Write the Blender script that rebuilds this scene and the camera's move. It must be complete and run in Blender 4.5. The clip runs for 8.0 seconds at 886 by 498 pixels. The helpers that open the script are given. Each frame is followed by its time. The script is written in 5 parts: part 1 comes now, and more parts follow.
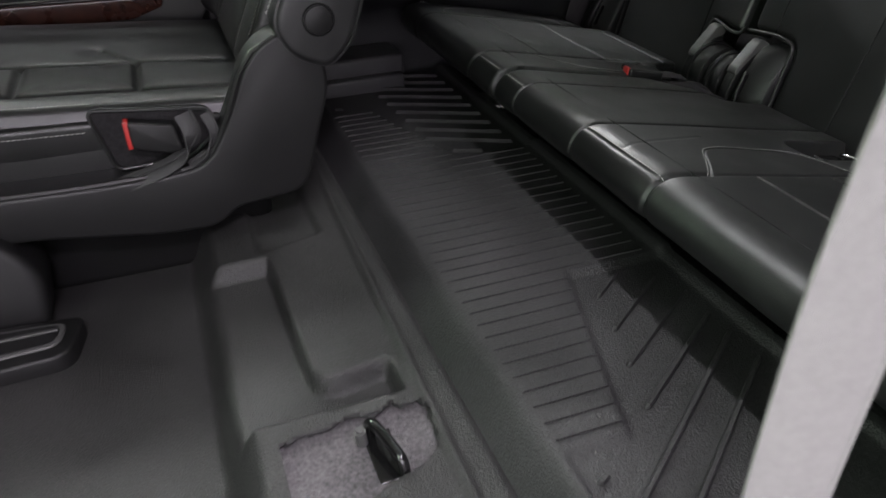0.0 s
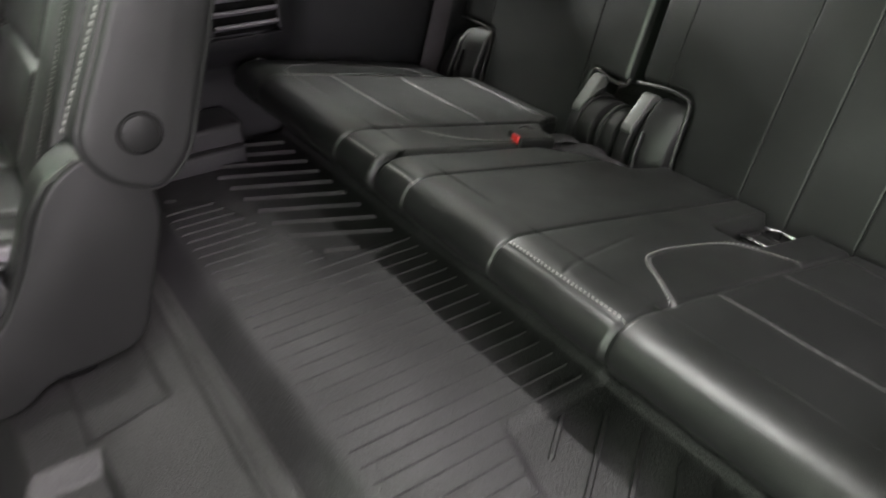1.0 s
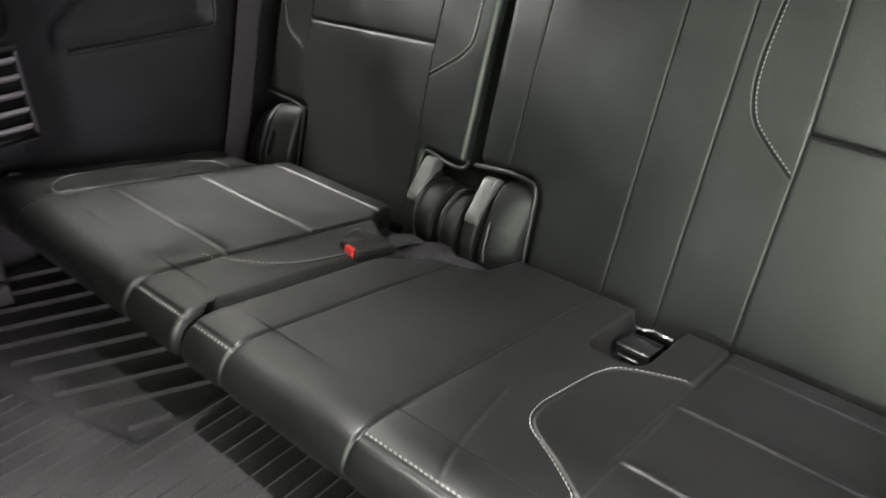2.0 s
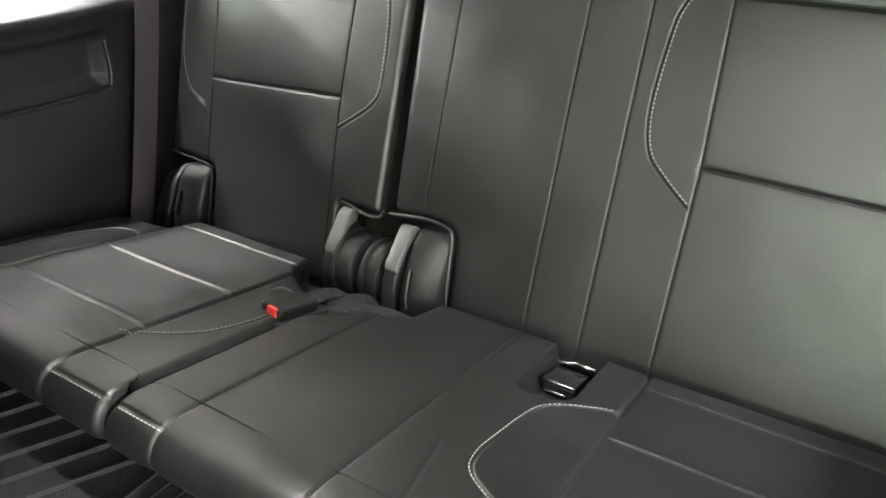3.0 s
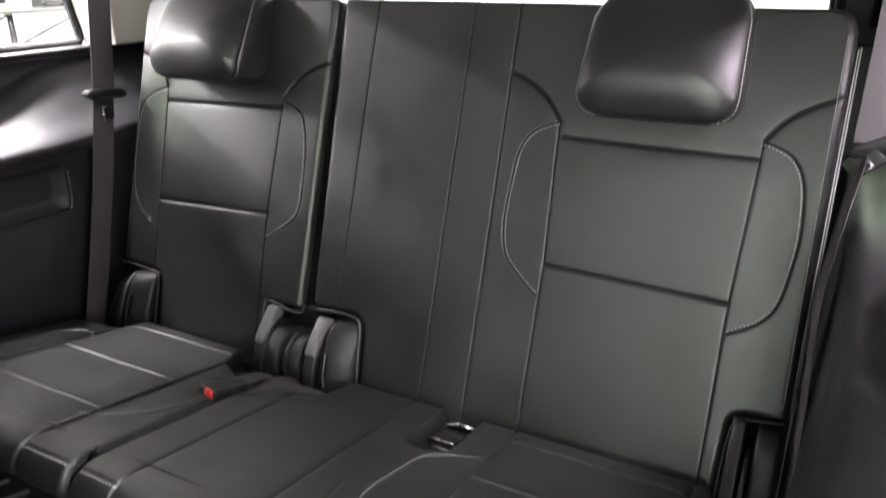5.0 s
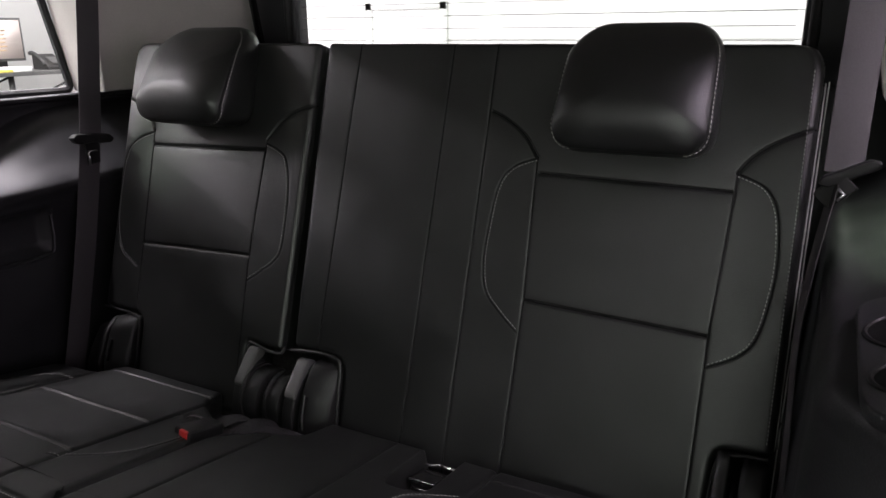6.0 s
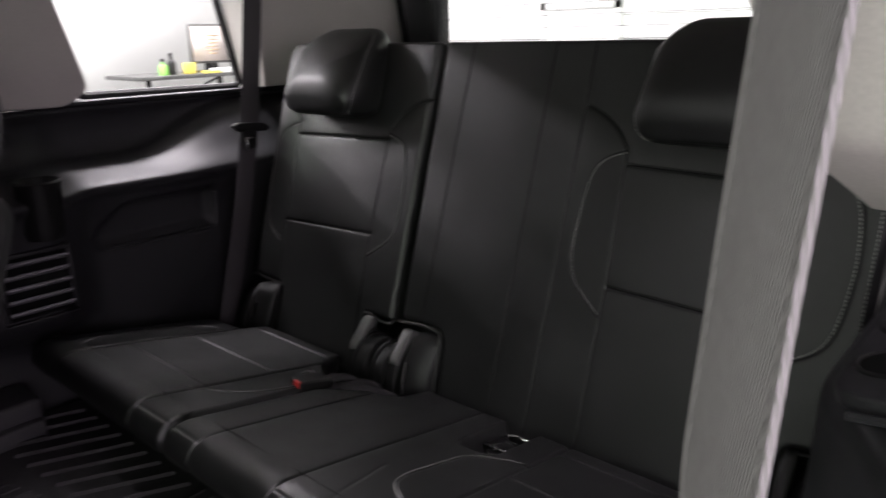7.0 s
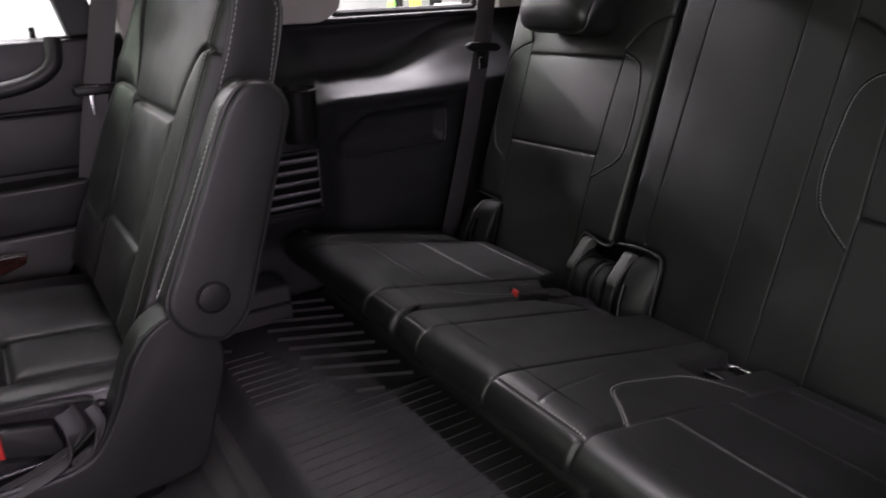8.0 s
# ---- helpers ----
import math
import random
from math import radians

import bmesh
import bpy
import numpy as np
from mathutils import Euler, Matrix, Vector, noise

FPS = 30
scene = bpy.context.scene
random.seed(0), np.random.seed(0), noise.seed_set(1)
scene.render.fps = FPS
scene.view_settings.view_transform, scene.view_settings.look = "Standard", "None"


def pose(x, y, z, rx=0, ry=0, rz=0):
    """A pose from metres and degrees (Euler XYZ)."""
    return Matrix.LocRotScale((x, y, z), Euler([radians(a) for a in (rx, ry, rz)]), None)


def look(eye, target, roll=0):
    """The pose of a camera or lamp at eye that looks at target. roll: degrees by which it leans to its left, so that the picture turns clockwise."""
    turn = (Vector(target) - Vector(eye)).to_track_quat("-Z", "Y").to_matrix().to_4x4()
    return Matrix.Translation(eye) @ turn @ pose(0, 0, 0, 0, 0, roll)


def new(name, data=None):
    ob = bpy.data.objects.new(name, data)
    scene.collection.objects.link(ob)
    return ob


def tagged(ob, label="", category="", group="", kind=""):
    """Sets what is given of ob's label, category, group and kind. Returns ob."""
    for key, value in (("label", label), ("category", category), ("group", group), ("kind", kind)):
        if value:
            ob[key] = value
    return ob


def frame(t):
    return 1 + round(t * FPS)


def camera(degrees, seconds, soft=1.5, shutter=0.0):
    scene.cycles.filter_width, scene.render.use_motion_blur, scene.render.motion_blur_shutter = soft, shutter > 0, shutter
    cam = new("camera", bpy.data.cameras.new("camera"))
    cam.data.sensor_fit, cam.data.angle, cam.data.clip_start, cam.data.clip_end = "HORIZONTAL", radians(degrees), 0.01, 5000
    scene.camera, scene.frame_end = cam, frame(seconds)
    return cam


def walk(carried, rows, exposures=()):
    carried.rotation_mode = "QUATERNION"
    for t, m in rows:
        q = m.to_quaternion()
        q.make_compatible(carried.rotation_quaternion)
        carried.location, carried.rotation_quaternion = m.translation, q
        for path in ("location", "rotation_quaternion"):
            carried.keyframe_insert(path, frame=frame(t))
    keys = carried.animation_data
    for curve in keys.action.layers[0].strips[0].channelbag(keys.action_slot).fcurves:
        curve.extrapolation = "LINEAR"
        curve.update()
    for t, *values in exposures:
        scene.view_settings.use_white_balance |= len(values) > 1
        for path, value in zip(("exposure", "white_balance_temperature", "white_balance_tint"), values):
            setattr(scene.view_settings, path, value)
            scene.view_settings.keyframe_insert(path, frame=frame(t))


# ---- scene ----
cam = camera(62.2, 8.0, 1.5, 0.4)
PATH = [
    (0, (-1.038, -0.978, 0.589), (-0.451, 0.616, -0.466), -1.0),
    (0.5, (-1.054, -0.85, 0.604), (-0.283, 0.66, -0.457), -0.2),
    (1, (-0.981, -0.672, 0.625), (-0.003, 0.712, -0.436), 0.6),
    (1.5, (-0.869, -0.559, 0.658), (0.289, 0.683, -0.4), 0.7),
    (2, (-0.829, -0.486, 0.672), (0.49, 0.613, -0.353), 1.0),
    (2.2, (-0.817, -0.468, 0.68), (0.555, 0.582, -0.328), 0.8),
    (3.3, (-0.86, -0.495, 0.709), (0.656, 0.417, -0.224), 0.0),
    (3.5, (-0.882, -0.539, 0.712), (0.65, 0.358, -0.209), 0.1),
    (4, (-0.94, -0.635, 0.674), (0.628, 0.229, -0.217), 0.4),
    (4.5, (-0.972, -0.665, 0.739), (0.602, 0.18, -0.161), -0.1),
    (5, (-0.994, -0.675, 0.817), (0.651, 0.199, 0.09), -0.3),
    (5.2, (-0.99, -0.679, 0.823), (0.678, 0.208, 0.167), -0.5),
    (6.3, (-0.99, -0.74, 0.744), (0.704, 0.165, 0.187), -0.3),
    (6.5, (-0.989, -0.778, 0.727), (0.666, 0.194, 0.162), -0.6),
    (7, (-0.991, -0.88, 0.772), (0.439, 0.4, 0.208), -1.3),
    (7.5, (-1.022, -0.858, 0.734), (0.14, 0.655, 0.135), -1.9),
    (8, (-1.05, -0.878, 0.725), (-0.065, 0.719, 0.033), -2.1),
]
EXPOSURES = [(0, -0.75, 6300, 10), (0.5, -0.20, 6450, 12), (1, 0.33, 6600, 8), (1.5, 0.62, 6650, 8), (2, 0.85, 6600, 10), (3.3, 1.25, 6600, 14), (4, 1.3, 6600, 19), (4.5, 1.12, 6600, 22), (5, 0.65, 6500, 21), (5.2, 0.3, 6450, 22), (6.3, -1.4, 6400, 24), (7, -1.12, 6400, 24), (8, -1.0, 6400, 24)]
walk(cam, [(t, look(eye, target, roll)) for t, eye, target, roll in PATH], EXPOSURES)

from mathutils.bvhtree import BVHTree

# ---- light ----
world = bpy.data.worlds.new("world")
scene.world = world
world.use_nodes = True
world.node_tree.nodes["Background"].inputs[0].default_value = (0.8, 0.85, 0.9, 1)
world.node_tree.nodes["Background"].inputs[1].default_value = 0.05


def area_lamp(name, place, target, sx, sy, power, colour=(1, 1, 1)):
    data = bpy.data.lights.new(name, "AREA")
    data.shape, data.size, data.size_y, data.energy, data.color = "RECTANGLE", sx, sy, power, colour
    ob = new(name, data)
    ob.matrix_world = look(place, target)
    return ob


# unseen showroom ceiling lamps, several added as fill: pinkish over the open door, greenish ahead of the car
PINK, GREEN, PLAIN = (1.0, 0.87, 1.0), (0.74, 1.0, 0.70), (1.0, 0.99, 0.97)
for lx, ly, sx, sy, p, c in ((-1.0, -3.6, 0.8, 0.6, 270, PINK), (-4.4, -3.7, 2.4, 0.6, 110, GREEN), (0.25, -2.5, 1.2, 0.6, 170, PINK),
                             (-4.6, 0.5, 2.4, 0.6, 110, GREEN), (-1.3, 4.3, 1.6, 0.6, 330, PLAIN), (-3.9, 4.3, 1.2, 0.6, 160, GREEN), (0.1, 2.2, 1.6, 0.5, 360, PLAIN), (-0.15, 1.55, 2.4, 0.3, 680, PLAIN),
                             (-2.0, 6.6, 2.4, 0.6, 800, PLAIN), (2.6, 6.2, 2.4, 0.6, 900, PLAIN), (4.2, 1.0, 0.6, 2.4, 110, GREEN)):
    area_lamp("unseen_ceiling_lamp", (lx, ly, 3.18), (lx, ly, 0), sx, sy, p, c)
# broad unseen fill lamps, added ahead of the car and on the door side
area_lamp("broad_fill_lamp", (-6.9, -1.5, 1.3), (0, -0.6, 0.9), 6.0, 2.2, 640, (0.85, 1.0, 0.82))
area_lamp("broad_fill_lamp", (-1.5, -6.9, 1.1), (-0.8, 0, 0.4), 6.0, 2.2, 330, PINK)
# two reading lamps in the headliner, lit while the door stands open
for ly in (-0.135, -0.025):
    data = bpy.data.lights.new("reading_lamp", "SPOT")
    data.energy, data.color, data.shadow_soft_size = 19, (1.0, 0.99, 0.97), 0.012
    data.spot_size, data.spot_blend = radians(78), 0.8
    new("reading_lamp", data).matrix_world = look((-0.575, ly, 1.060), (-0.60, ly - 0.16, 0))

# ---- materials ----
def material(name, colour, rough=0.5, metal=0.0, grain=0.0, scale=400.0, spread=0.12, coat=0.0, fine="noise", rough_spread=0.08, spec=0.5):
    """A procedural surface: base colour varied at two scales, uneven gloss, fine relief."""
    m = bpy.data.materials.new(name)
    m.use_nodes = True
    nt = m.node_tree
    n, l = nt.nodes, nt.links
    b = n["Principled BSDF"]
    b.inputs["Roughness"].default_value = rough
    b.inputs["Metallic"].default_value = metal
    b.inputs["Specular IOR Level"].default_value = spec
    b.inputs["Coat Weight"].default_value = coat
    b.inputs["Coat Roughness"].default_value = 0.08
    tc = n.new("ShaderNodeTexCoord")
    big = n.new("ShaderNodeTexNoise")
    big.inputs["Scale"].default_value, big.inputs["Detail"].default_value = 7.0, 4.0
    small = n.new("ShaderNodeTexNoise")
    small.inputs["Scale"].default_value, small.inputs["Detail"].default_value = scale * 0.6, 3.0
    add = n.new("ShaderNodeMath")
    add.operation = "ADD"
    l.new(tc.outputs["Object"], big.inputs["Vector"])
    l.new(tc.outputs["Object"], small.inputs["Vector"])
    l.new(big.outputs["Fac"], add.inputs[0])
    l.new(small.outputs["Fac"], add.inputs[1])
    ramp = n.new("ShaderNodeMapRange")
    ramp.inputs["From Min"].default_value, ramp.inputs["From Max"].default_value = 0.6, 1.4
    ramp.inputs["To Min"].default_value, ramp.inputs["To Max"].default_value = 1 - spread, 1 + spread
    l.new(add.outputs[0], ramp.inputs["Value"])
    mul = n.new("ShaderNodeVectorMath")
    mul.operation = "SCALE"
    mul.inputs[0].default_value = colour
    l.new(ramp.outputs[0], mul.inputs["Scale"])
    l.new(mul.outputs[0], b.inputs["Base Color"])
    rr = n.new("ShaderNodeMapRange")
    rr.inputs["From Min"].default_value, rr.inputs["From Max"].default_value = 0.3, 0.7
    rr.inputs["To Min"].default_value, rr.inputs["To Max"].default_value = max(0.02, rough - rough_spread), min(1, rough + rough_spread)
    l.new(big.outputs["Fac"], rr.inputs["Value"])
    l.new(rr.outputs[0], b.inputs["Roughness"])
    if grain:
        if fine == "cell":
            tex = n.new("ShaderNodeTexVoronoi")
            tex.feature = "DISTANCE_TO_EDGE"
            out = tex.outputs["Distance"]
        elif fine == "weave":
            tex = n.new("ShaderNodeTexWave")
            tex.inputs["Distortion"].default_value = 1.5
            out = tex.outputs["Fac"]
        else:
            tex = n.new("ShaderNodeTexNoise")
            tex.inputs["Detail"].default_value = 4
            out = tex.outputs["Fac"]
        tex.inputs["Scale"].default_value = scale
        l.new(tc.outputs["Object"], tex.inputs["Vector"])
        bump = n.new("ShaderNodeBump")
        bump.inputs["Strength"].default_value, bump.inputs["Distance"].default_value = grain, 0.002
        l.new(out, bump.inputs["Height"])
        l.new(bump.outputs[0], b.inputs["Normal"])
    return m


LEATHER = material("black_leather", (0.009, 0.0095, 0.009), 0.37, grain=0.20, scale=650, fine="noise", spread=0.22, rough_spread=0.08, spec=0.62)
LEATHER_SIDE = material("black_vinyl", (0.012, 0.012, 0.012), 0.40, grain=0.16, scale=650, fine="noise", spread=0.16, spec=0.6)
THREAD = material("grey_thread", (0.40, 0.40, 0.38), 0.7, grain=0.2, scale=900)
PLASTIC = material("black_plastic", (0.009, 0.009, 0.009), 0.43, grain=0.12, scale=500, fine="noise", spec=0.36)
PLASTIC_GREY = material("grey_plastic", (0.072, 0.072, 0.07), 0.4, grain=0.06, scale=900)
TRIM = material("black_trim", (0.021, 0.021, 0.023), 0.43, grain=0.22, scale=500, fine="noise", spread=0.2, spec=0.45)
GLOSS = material("gloss_black", (0.008, 0.008, 0.008), 0.15, coat=0.4)
RUBBER = material("black_rubber", (0.027, 0.026, 0.027), 0.50, grain=1.0, scale=380, fine="noise", spread=0.7)
FLOOR_MOLD = material("floor_liner", (0.027, 0.0265, 0.026), 0.46, grain=1.0, scale=380, fine="noise", spread=0.5)
SLAT = material("vent_slat", (0.21, 0.20, 0.22), 0.36, grain=0.06, scale=900)
SILL = material("sill_plastic", (0.045, 0.044, 0.046), 0.42, grain=0.2, scale=500, spread=0.2)
FELT = material("dark_felt", (0.022, 0.021, 0.022), 0.95, grain=0.9, scale=260, spread=0.4, spec=0.1)
CARPET = material("grey_carpet", (0.090, 0.083, 0.088), 0.95, grain=1.0, scale=330, fine="noise", spread=0.8)
WEBBING = material("belt_webbing", (0.048, 0.043, 0.046), 0.65, grain=0.12, scale=700, fine="noise", spread=0.2)
DARK_WEB = material("dark_webbing", (0.030, 0.030, 0.030), 0.6, grain=0.2, scale=500, spread=0.3)
# paler copy of the belt webbing, the door-side light in its colour
WEBBING_LIT = material("lit_webbing", (0.275, 0.258, 0.260), 0.75, grain=0.5, scale=300, fine="weave", spread=0.12)
METAL = material("bright_steel", (0.6, 0.6, 0.6), 0.25, 1.0)
RED = material("red_plastic", (0.42, 0.025, 0.022), 0.4)
WOOD = material("dark_wood", (0.05, 0.019, 0.013), 0.3, coat=0.6, spread=0.5, scale=90)
HEADLINER = material("headliner", (0.42, 0.40, 0.36), 0.9, grain=0.3, scale=500)
PILLAR = material("pillar_trim", (0.50, 0.475, 0.44), 0.6, grain=0.1, scale=700)
WHITE_WALL = material("white_wall", (0.8, 0.8, 0.79), 0.7, grain=0.1, scale=40, spread=0.03)
TILE_FLOOR = material("showroom_floor", (0.5, 0.5, 0.49), 0.25, spread=0.1, scale=20)
PAINT = material("body_paint", (0.02, 0.02, 0.022), 0.2, coat=0.8)
# near-black for the shade in seam creases
CREASE_SHADE = material("crease_shade", (0.006, 0.006, 0.006), 0.8, spec=0.2)
SEAL = material("rubber_seal", (0.012, 0.012, 0.012), 0.6)
SCREEN = material("pale_screen", (0.55, 0.48, 0.45), 0.4)
# near-black: puts shade into slots, grooves and wells; also the seat bases
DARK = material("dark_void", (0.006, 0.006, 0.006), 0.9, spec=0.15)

GLASS = bpy.data.materials.new("window_glass")
GLASS.use_nodes = True
_b = GLASS.node_tree.nodes["Principled BSDF"]
_b.inputs["Transmission Weight"].default_value, _b.inputs["Roughness"].default_value = 1.0, 0.0
_b.inputs["IOR"].default_value, _b.inputs["Base Color"].default_value = 1.45, (0.95, 0.98, 0.95, 1)


# ---- mesh helpers ----
def thing(name, label, category, group="", kind="", at=(0, 0, 0)):
    ob = new(name)
    ob.location = at
    return tagged(ob, label, category, group, kind)


def link_mesh(name, mesh, mat, parent=None, label="", smooth=True):
    mesh.materials.append(mat)
    if smooth:
        mesh.polygons.foreach_set("use_smooth", [True] * len(mesh.polygons))
    ob = new(name, mesh)
    if parent:
        ob.parent = parent
        ob.matrix_parent_inverse = Matrix.Translation(parent.matrix_basis.translation).inverted()
    return tagged(ob, label)


def part(name, bm, mat, parent=None, label="", smooth=True, sharp=40):
    """One bmesh as one mesh object under a thing or a part."""
    bmesh.ops.recalc_face_normals(bm, faces=bm.faces)
    if smooth:
        for e in bm.edges:
            if len(e.link_faces) == 2 and e.calc_face_angle(0) > radians(sharp):
                e.smooth = False
    mesh = bpy.data.meshes.new(name)
    bm.to_mesh(mesh)
    bm.free()
    return link_mesh(name, mesh, mat, parent, label, smooth)


def box(x0, y0, z0, x1, y1, z1, r=0.0, seg=3):
    bm = bmesh.new()
    bmesh.ops.create_cube(bm, size=1)
    bmesh.ops.transform(bm, verts=bm.verts, matrix=Matrix.Translation(((x0 + x1) / 2, (y0 + y1) / 2, (z0 + z1) / 2)) @ Matrix.Diagonal((abs(x1 - x0), abs(y1 - y0), abs(z1 - z0), 1)))
    if r:
        bmesh.ops.bevel(bm, geom=list(bm.edges), offset=r, segments=seg, profile=0.5, affect="EDGES")
    return bm


def moved(bm, m):
    bmesh.ops.transform(bm, verts=bm.verts, matrix=m)
    return bm


def merge(*bms):
    out = bmesh.new()
    for b in bms:
        me = bpy.data.meshes.new("tmp")
        b.to_mesh(me)
        b.free()
        out.from_mesh(me)
        bpy.data.meshes.remove(me)
    return out


def smooth_line(pts, n=8, closed=False):
    """Catmull-Rom through the points."""
    p = [Vector(q) for q in pts]
    out = []
    k = len(p)
    for i in range(k if closed else k - 1):
        a = p[(i - 1) % k] if closed or i else p[0]
        b, c = p[i], p[(i + 1) % k]
        d = p[(i + 2) % k] if closed or i + 2 < k else p[-1]
        for j in range(n):
            t = j / n
            out.append(0.5 * ((2 * b) + (c - a) * t + (2 * a - 5 * b + 4 * c - d) * t * t + (3 * b - a - 3 * c + d) * t ** 3))
    if not closed:
        out.append(p[-1])
    return out


def rounded(pts, radii, n=6):
    """A polygon with its corners rounded."""
    if not hasattr(radii, "__len__"):
        radii = [radii] * len(pts)
    out, k = [], len(pts)
    for i in range(k):
        a, b, c = Vector(pts[i - 1]), Vector(pts[i]), Vector(pts[(i + 1) % k])
        r = min(radii[i], (a - b).length * 0.49, (c - b).length * 0.49)
        if r < 1e-4:
            out.append(tuple(b))
            continue
        p, q = b + (a - b).normalized() * r, b + (c - b).normalized() * r
        for j in range(n + 1):
            t = j / n
            out.append(tuple(p * (1 - t) ** 2 + b * 2 * t * (1 - t) + q * t * t))
    return out


def slab(outline, y0, y1, r=0.006, axis="y", seg=3):
    """A side outline (x, z) drawn across from y0 to y1, its rims rounded."""
    bm = bmesh.new()
    put = {"y": lambda a, b, c: (a, c, b), "x": lambda a, b, c: (c, a, b), "z": lambda a, b, c: (a, b, c)}[axis]
    f = bm.faces.new([bm.verts.new(put(p[0], p[1], y0)) for p in outline])
    ext = bmesh.ops.extrude_face_region(bm, geom=[f])
    vs = [v for v in ext["geom"] if isinstance(v, bmesh.types.BMVert)]
    d = Vector(put(0, 0, y1 - y0))
    bmesh.ops.translate(bm, verts=vs, vec=d)
    if r:
        rim = [e for e in bm.edges if abs((e.verts[0].co - e.verts[1].co).dot(d)) < 1e-9]
        bmesh.ops.bevel(bm, geom=rim, offset=r, segments=seg, profile=0.5, affect="EDGES", clamp_overlap=True)
    return bm


def tube(points, r, sides=8, caps=True):
    bm = bmesh.new()
    rings = []
    p = [Vector(q) for q in points]
    side = None
    for i, q in enumerate(p):
        t = (p[min(i + 1, len(p) - 1)] - p[max(i - 1, 0)]).normalized()
        if side is None:
            side = t.cross(Vector((0.31, 0.2, 0.93)))
        side = (side - t * side.dot(t)).normalized()
        up = t.cross(side)
        rr = r[i] if hasattr(r, "__len__") else r
        rings.append([bm.verts.new(q + (side * math.cos(a) + up * math.sin(a)) * rr) for a in (2 * math.pi * k / sides for k in range(sides))])
    for a, b in zip(rings, rings[1:]):
        for k in range(sides):
            bm.faces.new((a[k], a[(k + 1) % sides], b[(k + 1) % sides], b[k]))
    if caps:
        bm.faces.new(rings[0][::-1])
        bm.faces.new(rings[-1])
    return bm


def ribbon(points, wide, thick, width):
    """A strap along the points; wide: the way across it."""
    bm = bmesh.new()
    rings = []
    p = [Vector(q) for q in points]
    for i, q in enumerate(p):
        t = (p[min(i + 1, len(p) - 1)] - p[max(i - 1, 0)]).normalized()
        w = Vector(wide[i] if hasattr(wide[0], "__len__") else wide)
        w = (w - t * w.dot(t)).normalized()
        n = t.cross(w)
        ring = []
        for a, b in ((-0.5, -0.3), (-0.47, -0.5), (0.47, -0.5), (0.5, -0.3), (0.5, 0.3), (0.47, 0.5), (-0.47, 0.5), (-0.5, 0.3)):
            ring.append(bm.verts.new(q + w * a * width + n * b * thick))
        rings.append(ring)
    for a, b in zip(rings, rings[1:]):
        for k in range(8):
            bm.faces.new((a[k], a[(k + 1) % 8], b[(k + 1) % 8], b[k]))
    bm.faces.new(rings[0][::-1])
    bm.faces.new(rings[-1])
    return bm


# ---- padded upholstery ----
def line_distance(U, V, pts):
    """Distance of each (U, V) to a polyline."""
    best = np.full(U.shape, 9.0)
    for (ax, ay), (bx, by) in zip(pts, pts[1:]):
        dx, dy = bx - ax, by - ay
        t = np.clip(((U - ax) * dx + (V - ay) * dy) / max(dx * dx + dy * dy, 1e-12), 0, 1)
        best = np.minimum(best, np.hypot(U - ax - t * dx, V - ay - t * dy))
    return best


def inside(U, V, poly):
    hit = np.zeros(U.shape, bool)
    for (ax, ay), (bx, by) in zip(poly, poly[1:] + poly[:1]):
        if ay != by:
            hit ^= ((ay > V) != (by > V)) & (U < (bx - ax) * (V - ay) / (by - ay) + ax)
    return hit


def signed(U, V, poly):
    d = line_distance(U, V, list(poly) + [poly[0]])
    return np.where(inside(U, V, list(poly)), -d, d)


